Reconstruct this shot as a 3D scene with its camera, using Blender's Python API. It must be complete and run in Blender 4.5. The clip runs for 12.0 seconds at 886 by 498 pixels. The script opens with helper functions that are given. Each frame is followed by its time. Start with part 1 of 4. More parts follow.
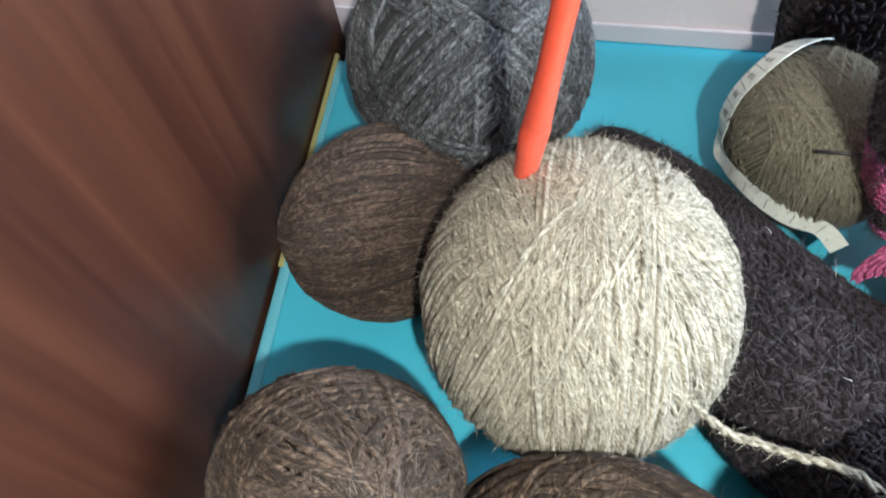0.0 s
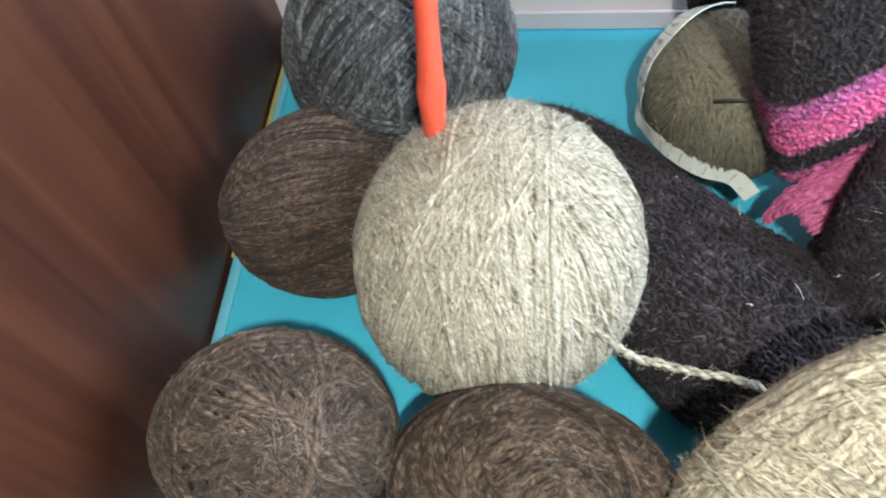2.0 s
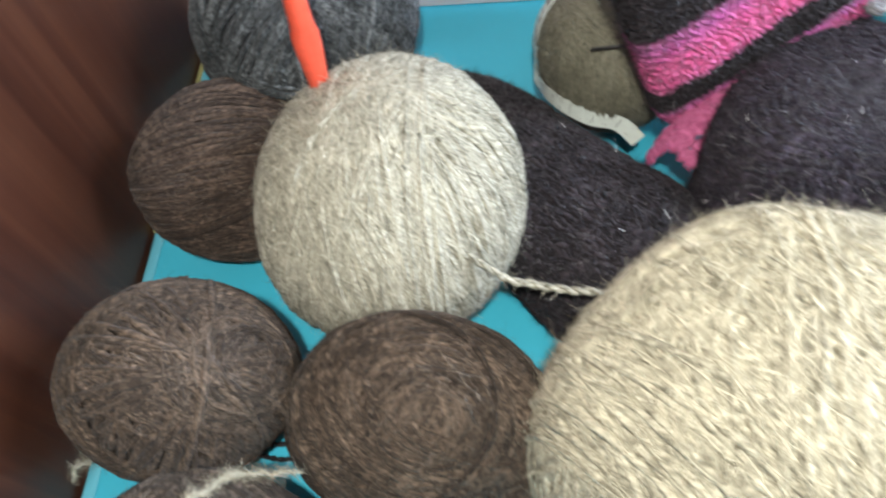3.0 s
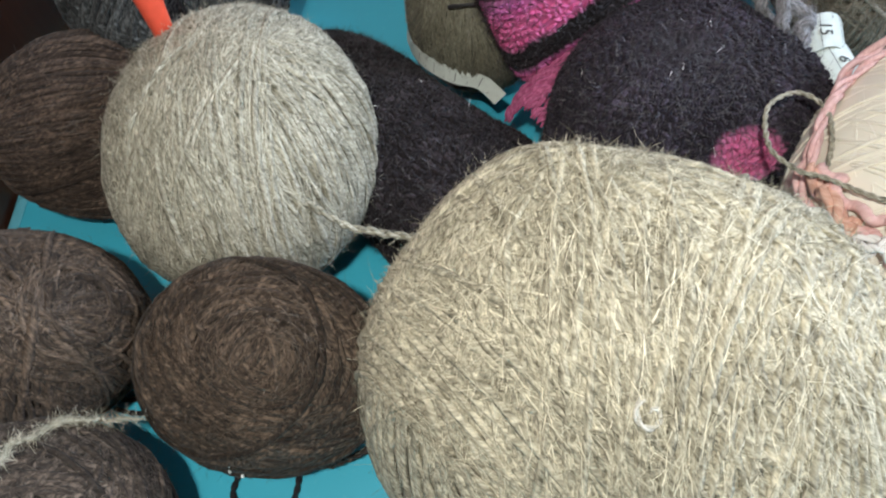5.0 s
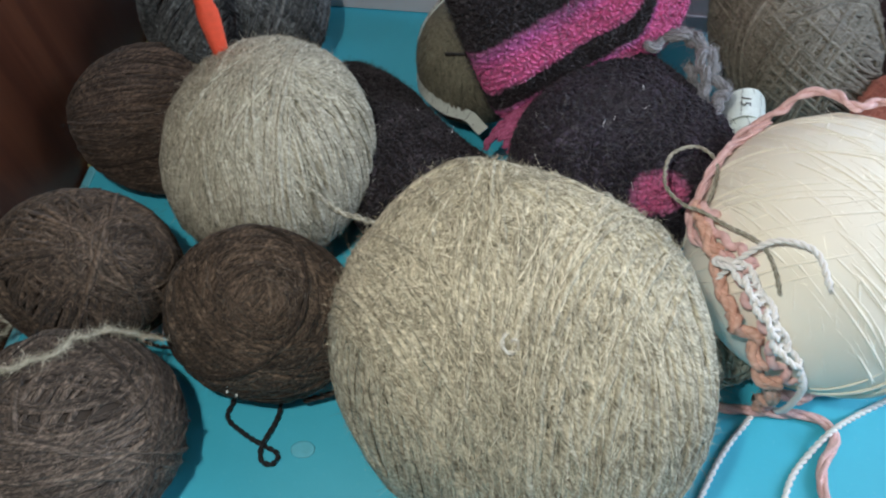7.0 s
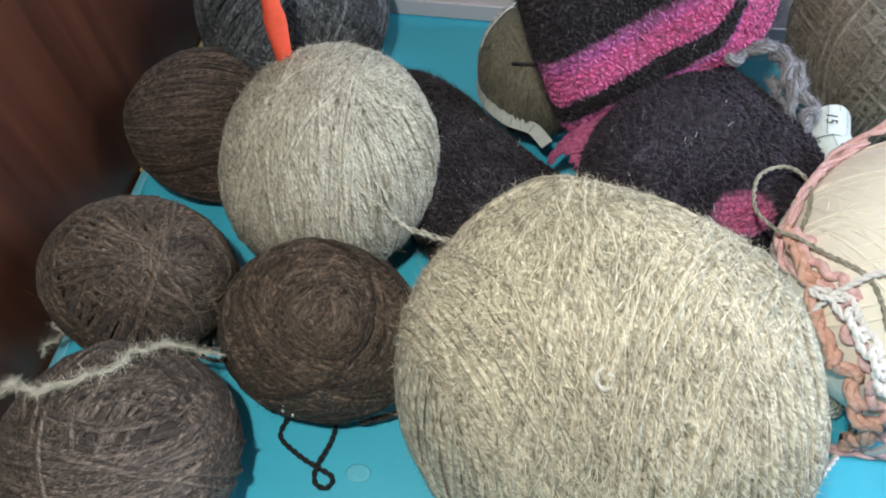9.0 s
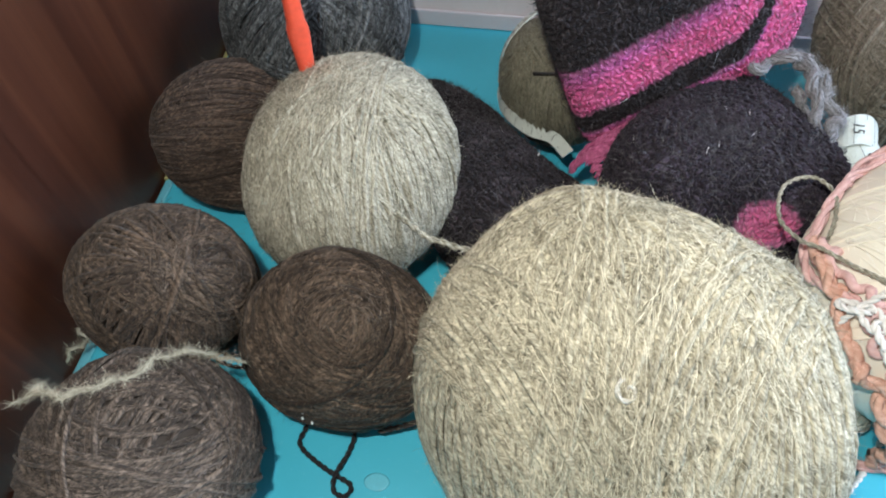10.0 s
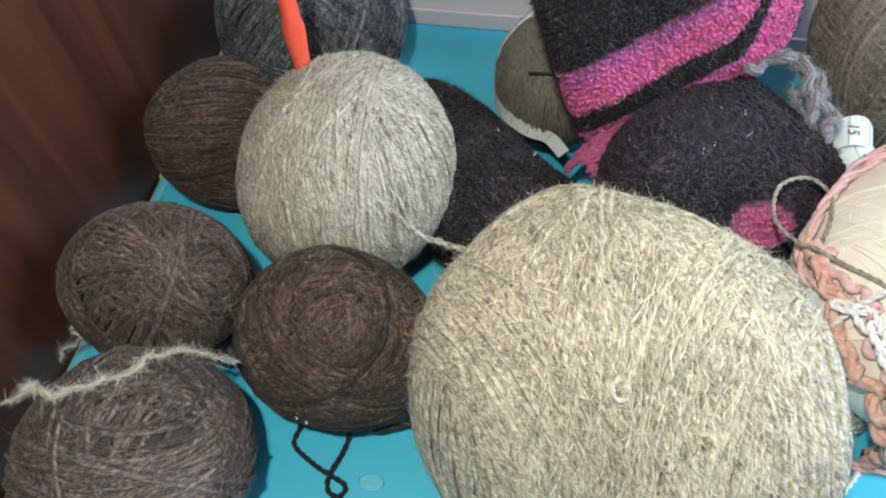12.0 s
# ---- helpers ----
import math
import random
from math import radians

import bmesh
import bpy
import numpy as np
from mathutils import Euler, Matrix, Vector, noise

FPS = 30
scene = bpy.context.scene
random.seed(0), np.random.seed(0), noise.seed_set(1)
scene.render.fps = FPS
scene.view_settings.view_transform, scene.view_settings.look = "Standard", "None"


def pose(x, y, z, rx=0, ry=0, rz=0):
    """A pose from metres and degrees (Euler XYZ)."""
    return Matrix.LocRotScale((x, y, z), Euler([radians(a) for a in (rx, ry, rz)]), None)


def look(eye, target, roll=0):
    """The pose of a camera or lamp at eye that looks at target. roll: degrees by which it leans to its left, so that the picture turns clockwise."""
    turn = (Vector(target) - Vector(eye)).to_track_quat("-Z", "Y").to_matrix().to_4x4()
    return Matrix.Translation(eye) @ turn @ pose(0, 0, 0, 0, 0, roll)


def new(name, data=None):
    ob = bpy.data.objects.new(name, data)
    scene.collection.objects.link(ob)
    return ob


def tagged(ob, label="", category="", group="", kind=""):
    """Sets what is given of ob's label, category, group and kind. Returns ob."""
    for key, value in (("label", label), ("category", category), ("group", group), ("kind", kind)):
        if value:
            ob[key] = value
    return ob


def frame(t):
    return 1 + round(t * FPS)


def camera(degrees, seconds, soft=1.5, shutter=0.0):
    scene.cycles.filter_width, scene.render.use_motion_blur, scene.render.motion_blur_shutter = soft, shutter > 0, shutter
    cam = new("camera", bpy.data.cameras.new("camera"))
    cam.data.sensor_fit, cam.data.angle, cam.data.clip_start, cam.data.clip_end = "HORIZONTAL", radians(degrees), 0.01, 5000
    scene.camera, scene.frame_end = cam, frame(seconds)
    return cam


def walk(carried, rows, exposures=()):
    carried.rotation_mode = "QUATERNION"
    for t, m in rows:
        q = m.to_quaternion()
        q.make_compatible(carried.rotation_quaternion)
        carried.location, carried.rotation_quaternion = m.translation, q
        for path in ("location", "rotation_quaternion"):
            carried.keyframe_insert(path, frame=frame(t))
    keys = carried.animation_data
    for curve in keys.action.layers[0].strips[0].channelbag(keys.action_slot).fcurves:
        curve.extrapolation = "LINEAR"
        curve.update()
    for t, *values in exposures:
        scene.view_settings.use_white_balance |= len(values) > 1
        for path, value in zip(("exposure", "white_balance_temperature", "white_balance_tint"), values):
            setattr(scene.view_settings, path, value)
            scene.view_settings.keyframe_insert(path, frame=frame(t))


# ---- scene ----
cam = camera(66.9, 12.0, soft=2.0, shutter=0.5)
PATH = [
    (0, (0.0663, 0.0442, 0.2848), (-0.1785, 0.9231, -1.1501), -11.2),
    (0.5, (0.0748, 0.0365, 0.2788), (-0.1938, 0.9137, -1.1526), -13.6),
    (1, (0.079, 0.0298, 0.2788), (-0.1845, 0.9307, -1.1381), -13.4),
    (1.5, (0.085, 0.0229, 0.278), (-0.1623, 0.9495, -1.1254), -13.1),
    (2, (0.096, 0.0179, 0.2797), (-0.1454, 0.9546, -1.1186), -14.0),
    (2.5, (0.1105, 0.0051, 0.2788), (-0.1062, 0.969, -1.1041), -14.3),
    (3, (0.1283, -0.0093, 0.272), (-0.0544, 0.946, -1.122), -14.0),
    (3.2, (0.1403, -0.0187, 0.2712), (-0.0136, 0.9783, -1.0965), -14.0),
    (4.8, (0.1641, -0.0281, 0.2635), (0.1062, 0.9188, -1.1475), -7.8),
    (5, (0.1623, -0.0229, 0.2677), (0.1241, 0.8806, -1.1722), -7.3),
    (5.5, (0.2006, -0.0467, 0.2856), (0.1581, 0.867, -1.1475), -10.1),
    (6, (0.2014, -0.0595, 0.3034), (0.2082, 0.9112, -1.0922), -6.7),
    (6.5, (0.193, -0.0688, 0.3153), (0.1462, 0.9418, -1.0514), -5.4),
    (7, (0.1904, -0.0765, 0.3136), (0.0875, 0.9001, -1.0744), -3.9),
    (7.5, (0.1776, -0.0723, 0.3102), (0.0399, 0.9197, -1.0625), -3.6),
    (7.7, (0.1751, -0.0706, 0.3111), (0.0255, 0.9188, -1.0625), -4.4),
    (9.3, (0.17, -0.0654, 0.3051), (-0.0059, 0.9205, -1.0684), -5.8),
    (9.5, (0.17, -0.0663, 0.3068), (-0.0306, 0.935, -1.0523), -6.2),
    (10, (0.17, -0.0654, 0.306), (-0.0467, 0.9333, -1.0523), -7.1),
    (10.5, (0.17, -0.0663, 0.3068), (-0.0408, 0.9435, -1.0447), -7.0),
    (11, (0.17, -0.0654, 0.306), (-0.0298, 0.9341, -1.0549), -6.6),
    (11.5, (0.17, -0.0663, 0.3068), (-0.0221, 0.9452, -1.0455), -6.2),
    (12, (0.17, -0.0654, 0.3051), (-0.0357, 0.9358, -1.0532), -6.4),
]
EXPOSURES = [(0.0, 0.2), (2.0, 0.15), (3.0, 0.0), (5.0, -0.65), (5.5, -0.9), (6.0, -1.3), (6.5, -1.25), (7.5, -0.95), (9.5, -0.6), (12.0, -0.52)]
walk(cam, [(t, look(eye, target, roll)) for t, eye, target, roll in PATH], EXPOSURES)

scene.render.film_transparent = False

# ---------------- light ----------------
world = bpy.data.worlds.new("world")
scene.world = world
world.use_nodes = True
sky = world.node_tree.nodes.new("ShaderNodeTexSky")
sky.sky_type, sky.sun_disc, sky.sun_elevation, sky.sun_rotation = "NISHITA", False, radians(35), radians(100)
world.node_tree.links.new(sky.outputs[0], world.node_tree.nodes["Background"].inputs[0])
world.node_tree.nodes["Background"].inputs[1].default_value = 0.1


def lamp(name, kind, where, target, power, colour, size):
    data = bpy.data.lights.new(name, kind)
    data.energy, data.color = power, colour
    if kind == "AREA":
        data.shape, data.size, data.size_y = "RECTANGLE", size[0], size[1]
    else:
        data.shadow_soft_size = size
    ob = new(name, data)
    ob.matrix_world = look(where, target)
    return ob


TORCH = lamp("torch", "POINT", (0.135, -0.060, 0.40), (0.1, 0.1, 0.0), 7.2, (1.0, 0.995, 0.94), 0.008)
WINDOW = lamp("window_light", "AREA", (1.585, 0.0, 0.80), (0.2, 0.15, 0.05), 51.0, (0.67, 0.79, 1.0), (0.40, 1.0))


# ---------------- materials ----------------
def nodes_of(name):
    m = bpy.data.materials.new(name)
    m.use_nodes = True
    return m, m.node_tree, m.node_tree.nodes["Principled BSDF"]


def add(tree, kind, **inputs):
    n = tree.nodes.new(kind)
    for key, value in inputs.items():
        n.inputs[key.replace("_", " ")].default_value = value
    return n


def link(tree, a, b):
    tree.links.new(a, b)


def math_node(tree, op, a, b=None):
    n = tree.nodes.new("ShaderNodeMath")
    n.operation = op
    for i, v in enumerate((a, b)):
        if v is None:
            continue
        if isinstance(v, (int, float)):
            n.inputs[i].default_value = v
        else:
            link(tree, v, n.inputs[i])
    return n.outputs[0]


def ramp(tree, source, stops):
    n = tree.nodes.new("ShaderNodeValToRGB")
    while len(n.color_ramp.elements) < len(stops):
        n.color_ramp.elements.new(0.5)
    for e, (at, colour) in zip(n.color_ramp.elements, stops):
        e.position, e.color = at, (*colour, 1)
    link(tree, source, n.inputs[0])
    return n.outputs[0]


def mix(tree, factor, a, b, blend="MIX"):
    n = tree.nodes.new("ShaderNodeMix")
    n.data_type, n.blend_type = "RGBA", blend
    for socket, v in ((n.inputs[0], factor), (n.inputs[6], a), (n.inputs[7], b)):
        if isinstance(v, (int, float)):
            socket.default_value = v
        elif isinstance(v, tuple):
            socket.default_value = (*v, 1)
        else:
            link(tree, v, socket)
    return n.outputs[2]


def bump(tree, bsdf, height, strength, distance):
    n = add(tree, "ShaderNodeBump", Strength=strength, Distance=distance)
    link(tree, height, n.inputs["Height"])
    link(tree, n.outputs[0], bsdf.inputs["Normal"])


def yarn_material(name, dark, light, contrast=1.0, sheen=0.06, relief=0.7, depth=0.58, strands=0.3):
    """Spun wool: marled fibres that slant along the strand, tone varying strand by strand and in soft patches."""
    m, tree, bsdf = nodes_of(name)
    uv = tree.nodes.new("ShaderNodeUVMap")
    sep = tree.nodes.new("ShaderNodeSeparateXYZ")
    link(tree, uv.outputs[0], sep.inputs[0])
    along, around = sep.outputs[0], sep.outputs[1]
    geo = tree.nodes.new("ShaderNodeNewGeometry")
    island = geo.outputs["Random Per Island"]
    twist = math_node(tree, "ADD", math_node(tree, "MULTIPLY", along, 130.0), around)

    def hairs(length, slant, detail, shift):
        comb = tree.nodes.new("ShaderNodeCombineXYZ")
        link(tree, math_node(tree, "MULTIPLY", along, length), comb.inputs[0])
        link(tree, math_node(tree, "MULTIPLY", twist, slant), comb.inputs[1])
        link(tree, math_node(tree, "ADD", math_node(tree, "MULTIPLY", island, 91.0), shift), comb.inputs[2])
        n = add(tree, "ShaderNodeTexNoise", Scale=1.0, Detail=detail, Roughness=0.7)
        link(tree, comb.outputs[0], n.inputs["Vector"])
        return n.outputs[0]

    fibre, fleck = hairs(200.0, 3.6, 4.0, 0.0), hairs(360.0, 6.0, 2.0, 7.0)
    place = tree.nodes.new("ShaderNodeTexCoord")
    patch = add(tree, "ShaderNodeTexNoise", Scale=38.0, Detail=3.0, Roughness=0.6)
    link(tree, place.outputs["Object"], patch.inputs["Vector"])
    tone = math_node(tree, "MULTIPLY", math_node(tree, "SUBTRACT", fibre, 0.5), 2.3 * contrast)
    tone = math_node(tree, "ADD", tone, math_node(tree, "MULTIPLY", math_node(tree, "SUBTRACT", island, 0.5), strands * contrast))
    tone = math_node(tree, "ADD", tone, math_node(tree, "MULTIPLY", math_node(tree, "SUBTRACT", patch.outputs[0], 0.5), 0.55))
    tone = math_node(tree, "ADD", tone, math_node(tree, "MULTIPLY", math_node(tree, "SUBTRACT", fleck, 0.5), 1.1 * contrast))
    tone = math_node(tree, "ADD", tone, 0.5)
    middle = tuple(depth * a + (1 - depth) * b for a, b in zip(dark, light))
    colour = ramp(tree, tone, [(0.10, dark), (0.5, middle), (0.9, light)])
    link(tree, colour, bsdf.inputs["Base Color"])
    bsdf.inputs["Roughness"].default_value = 0.85
    bsdf.inputs["Specular IOR Level"].default_value = 0.25
    bsdf.inputs["Sheen Weight"].default_value = sheen
    bsdf.inputs["Sheen Roughness"].default_value = 0.5
    bump(tree, bsdf, math_node(tree, "ADD", fibre, fleck), relief, 0.0006)
    return m


def fibre_material(name, dark, light):
    m, tree, bsdf = nodes_of(name)
    geo = tree.nodes.new("ShaderNodeNewGeometry")
    link(tree, ramp(tree, geo.outputs["Random Per Island"], [(0.0, dark), (1.0, light)]), bsdf.inputs["Base Color"])
    bsdf.inputs["Roughness"].default_value = 0.45
    return m


def knit_material(name, bands=None, tint=(1.0, 1.0, 1.0), round_spot=False, bend=0.0):
    """Brushed dark wool; bands colours the rounds of a striped piece by its own height."""
    m, tree, bsdf = nodes_of(name)
    place = tree.nodes.new("ShaderNodeTexCoord")
    fine = add(tree, "ShaderNodeTexNoise", Scale=900.0, Detail=4.0, Roughness=0.7)
    patch = add(tree, "ShaderNodeTexNoise", Scale=60.0, Detail=3.0)
    geo = tree.nodes.new("ShaderNodeNewGeometry")
    for n in (fine, patch):
        link(tree, place.outputs["Object"], n.inputs["Vector"])
    tone = math_node(tree, "ADD", math_node(tree, "MULTIPLY", fine.outputs[0], 0.8), math_node(tree, "MULTIPLY", patch.outputs[0], 0.7))
    tone = math_node(tree, "ADD", tone, math_node(tree, "MULTIPLY", geo.outputs["Random Per Island"], 0.35))
    tone = math_node(tree, "SUBTRACT", tone, 0.42)
    shades = [tuple(a * b for a, b in zip(c, tint)) for c in ((0.007, 0.0055, 0.007), (0.022, 0.018, 0.021), (0.11, 0.093, 0.105))]
    colour = ramp(tree, tone, list(zip((0.15, 0.6, 0.95), shades)))
    if bands:
        axis, stops = bands
        dot = tree.nodes.new("ShaderNodeVectorMath")
        dot.operation = "DISTANCE" if round_spot else "DOT_PRODUCT"
        link(tree, place.outputs["Object"], dot.inputs[0])
        dot.inputs[1].default_value = axis
        wob = add(tree, "ShaderNodeTexNoise", Scale=35.0, Detail=3.0)
        link(tree, place.outputs["Object"], wob.inputs["Vector"])
        h = math_node(tree, "ADD", dot.outputs["Value"], math_node(tree, "MULTIPLY", math_node(tree, "SUBTRACT", wob.outputs[0], 0.5), 0.010))
        if bend:
            split = tree.nodes.new("ShaderNodeSeparateXYZ")
            link(tree, place.outputs["Object"], split.inputs[0])
            over = math_node(tree, "MAXIMUM", math_node(tree, "SUBTRACT", split.outputs[0], 0.020), 0.0)
            h = math_node(tree, "SUBTRACT", h, math_node(tree, "MULTIPLY", math_node(tree, "MULTIPLY", over, over), bend))
        h = math_node(tree, "ADD", math_node(tree, "MULTIPLY", h, 5.0), 0.5)
        stripe = ramp(tree, h, stops)
        sepc = tree.nodes.new("ShaderNodeSeparateColor")
        link(tree, stripe, sepc.inputs[0])
        lighter = mix(tree, math_node(tree, "MULTIPLY", tone, 0.55), stripe, (0.85, 0.35, 0.6))
        inside = math_node(tree, "MINIMUM", math_node(tree, "MULTIPLY", sepc.outputs[0], 6.0), 1.0)
        darker = mix(tree, 0.55, colour, stripe, "ADD")
        colour = mix(tree, inside, darker, lighter)
    link(tree, colour, bsdf.inputs["Base Color"])
    bsdf.inputs["Roughness"].default_value = 0.9
    bsdf.inputs["Specular IOR Level"].default_value = 0.2
    bsdf.inputs["Sheen Weight"].default_value = 0.06
    bump(tree, bsdf, fine.outputs[0], 0.6, 0.0008)
    return m


def paint_material(name, base, worn, rough, scale=60.0, depth=0.0002):
    m, tree, bsdf = nodes_of(name)
    place = tree.nodes.new("ShaderNodeTexCoord")
    big = add(tree, "ShaderNodeTexNoise", Scale=scale * 0.12, Detail=4.0, Roughness=0.6)
    small = add(tree, "ShaderNodeTexNoise", Scale=scale * 6, Detail=5.0, Roughness=0.65)
    for n in (big, small):
        link(tree, place.outputs["Object"], n.inputs["Vector"])
    spots = ramp(tree, small.outputs[0], [(0.60, (0, 0, 0)), (0.78, (1, 1, 1))])
    tone = ramp(tree, big.outputs[0], [(0.3, tuple(0.86 * c for c in base)), (0.7, base)])
    link(tree, mix(tree, math_node(tree, "MULTIPLY", spots, 0.35), tone, worn), bsdf.inputs["Base Color"])
    link(tree, math_node(tree, "ADD", math_node(tree, "MULTIPLY", big.outputs[0], 0.25), rough - 0.12), bsdf.inputs["Roughness"])
    bump(tree, bsdf, small.outputs[0], 0.35, depth)
    return m


def wood_material(name):
    """Red-brown varnished veneer with upright grain."""
    m, tree, bsdf = nodes_of(name)
    place = tree.nodes.new("ShaderNodeTexCoord")
    stretch = tree.nodes.new("ShaderNodeMapping")
    stretch.inputs["Scale"].default_value = (1.0, 42.0, 0.9)
    link(tree, place.outputs["Object"], stretch.inputs[0])
    broad = add(tree, "ShaderNodeTexNoise", Scale=1.0, Detail=6.0, Roughness=0.62, Distortion=0.6)
    link(tree, stretch.outputs[0], broad.inputs["Vector"])
    stretch2 = tree.nodes.new("ShaderNodeMapping")
    stretch2.inputs["Scale"].default_value = (1.0, 300.0, 4.0)
    link(tree, place.outputs["Object"], stretch2.inputs[0])
    grain = add(tree, "ShaderNodeTexNoise", Scale=1.0, Detail=4.0, Roughness=0.7)
    link(tree, stretch2.outputs[0], grain.inputs["Vector"])
    tone = ramp(tree, broad.outputs[0], [(0.25, (0.032, 0.0090, 0.0050)), (0.50, (0.062, 0.0195, 0.0095)), (0.78, (0.112, 0.041, 0.019))])
    fine = ramp(tree, grain.outputs[0], [(0.3, (0.58, 0.55, 0.52)), (0.65, (1, 1, 1))])
    link(tree, mix(tree, 0.45, tone, fine, "MULTIPLY"), bsdf.inputs["Base Color"])
    link(tree, math_node(tree, "ADD", math_node(tree, "MULTIPLY", grain.outputs[0], 0.12), 0.36), bsdf.inputs["Roughness"])
    bsdf.inputs["Specular IOR Level"].default_value = 0.6
    bump(tree, bsdf, grain.outputs[0], 0.15, 0.0002)
    return m


def plain_material(name, colour, rough, spec=0.5, bumpy=0.0, scale=300.0):
    m, tree, bsdf = nodes_of(name)
    place = tree.nodes.new("ShaderNodeTexCoord")
    n = add(tree, "ShaderNodeTexNoise", Scale=scale, Detail=3.0)
    link(tree, place.outputs["Object"], n.inputs["Vector"])
    link(tree, ramp(tree, n.outputs[0], [(0.3, tuple(0.88 * c for c in colour)), (0.7, colour)]), bsdf.inputs["Base Color"])
    bsdf.inputs["Roughness"].default_value, bsdf.inputs["Specular IOR Level"].default_value = rough, spec
    if bumpy:
        bump(tree, bsdf, n.outputs[0], bumpy, 0.0003)
    return m


TURQUOISE = paint_material("turquoise_paint", (0.062, 0.52, 0.68), (0.24, 0.64, 0.74), 0.42)
EDGE = paint_material("turquoise_edge", (0.15, 0.54, 0.66), (0.5, 0.62, 0.5), 0.45)
YELLOWED = paint_material("yellowed_edge", (0.42, 0.40, 0.16), (0.2, 0.5, 0.5), 0.5)
PLASTER = paint_material("lilac_grey_plaster", (0.79, 0.71, 0.72), (0.88, 0.82, 0.83), 0.9, 40.0, 0.0015)
BAND = paint_material("blue_grey_band", (0.66, 0.62, 0.66), (0.74, 0.71, 0.74), 0.9, 60.0, 0.0010)
WHITEWASH = paint_material("room_white", (0.70, 0.69, 0.67), (0.6, 0.6, 0.6), 0.9)
FLOORING = paint_material("floor_brown", (0.22, 0.13, 0.08), (0.3, 0.2, 0.12), 0.5)
WOOD = wood_material("red_veneer")
ORANGE = plain_material("coral_plastic", (0.90, 0.115, 0.06), 0.32, 0.5)
TAPE = plain_material("tape_vinyl", (0.70, 0.75, 0.68), 0.45)
INK = plain_material("tape_ink", (0.05, 0.05, 0.045), 0.6)
STEEL = plain_material("needle_steel", (0.55, 0.55, 0.55), 0.25)
STEEL.node_tree.nodes["Principled BSDF"].inputs["Metallic"].default_value = 1.0
DARKSTEEL = plain_material("needle_eye", (0.03, 0.03, 0.03), 0.4)
GLUE = plain_material("dried_glue", (0.15, 0.56, 0.69), 0.15, 0.6)
KNIT = knit_material("dark_mohair", None, (0.75, 0.70, 0.70))
PINK = (0.62, 0.055, 0.22)
VIOLET = (0.42, 0.06, 0.30)
NONE = (0.0, 0.0, 0.0)
STRIPED = knit_material("striped_mohair", ((-0.20, 0, 1), [(0.21, PINK), (0.278, PINK), (0.294, VIOLET), (0.306, NONE), (0.372, NONE), (0.39, PINK),
                                                        (0.45, PINK), (0.495, VIOLET), (0.525, NONE)]), bend=60.0)
PATCHED = knit_material("dark_mohair_pink_end", ((-0.001, -0.054, 0.027), [(0.50, (0.54, 0.06, 0.17)), (0.570, (0.54, 0.06, 0.17)), (0.595, NONE)]), (1.15, 1.1, 1.35), True)


YARN = {
    "tan": ((0.075, 0.070, 0.046), (0.60, 0.568, 0.448)),
    "straw": ((0.085, 0.074, 0.046), (0.725, 0.672, 0.505)),
    "brown": ((0.0125, 0.008, 0.0056), (0.165, 0.113, 0.082)),
    "umber": ((0.0125, 0.0085, 0.0058), (0.205, 0.147, 0.104)),
    "taupe": ((0.015, 0.0118, 0.0095), (0.215, 0.168, 0.132)),
    "slate": ((0.009, 0.0108, 0.0115), (0.21, 0.228, 0.232)),
    "olive": ((0.060, 0.056, 0.036), (0.27, 0.258, 0.185)),
    "greyolive": ((0.07, 0.06, 0.042), (0.32, 0.29, 0.23)),
    "cream": ((0.84, 0.79, 0.65), (0.93, 0.90, 0.79)),
    "salmon": ((0.36, 0.10, 0.08), (0.66, 0.28, 0.22)),
    "magenta": ((0.30, 0.045, 0.13), (0.74, 0.22, 0.40)),
    "pale": ((0.40, 0.38, 0.31), (0.84, 0.81, 0.72)),
    "maroon": ((0.012, 0.006, 0.008), (0.075, 0.042, 0.048)),
    "peach": ((0.55, 0.28, 0.20), (0.83, 0.54, 0.43)),
    "pink": ((0.64, 0.36, 0.34), (0.87, 0.62, 0.58)),
    "white": ((0.72, 0.70, 0.66), (0.92, 0.90, 0.86)),
    "charcoal": ((0.005, 0.005, 0.006), (0.03, 0.029, 0.031)),
    "ash": ((0.10, 0.10, 0.105), (0.40, 0.40, 0.41)),
    "sage": ((0.12, 0.14, 0.11), (0.36, 0.38, 0.32)),
}
WOOL = {k: yarn_material(k + "_wool", *v, contrast={"cream": 0.3, "white": 0.3, "brown": 0.7, "umber": 0.75, "taupe": 0.75, "slate": 0.75}.get(k, 0.8), relief=0.3 if k in ("cream", "white", "pink") else 0.7,
                         strands=0.42 if k in ("brown", "umber", "taupe", "slate", "greyolive") else 0.22, depth=0.82 if k in ("brown", "umber", "taupe", "slate") else 0.55) for k, v in YARN.items()}
FUZZ = {k: fibre_material(k + "_fibre", tuple(1.6 * c for c in v[0]), tuple(min(0.95, (1.3 if v[1][1] > 0.3 else 0.95) * c) for c in v[1])) for k, v in YARN.items()}
FUZZ["dark"] = fibre_material("dark_fibre", (0.008, 0.007, 0.008), (0.085, 0.074, 0.082))
FUZZ["magenta"] = fibre_material("magenta_fibre", (0.3, 0.03, 0.12), (0.8, 0.3, 0.5))
rng = np.random.default_rng(7)


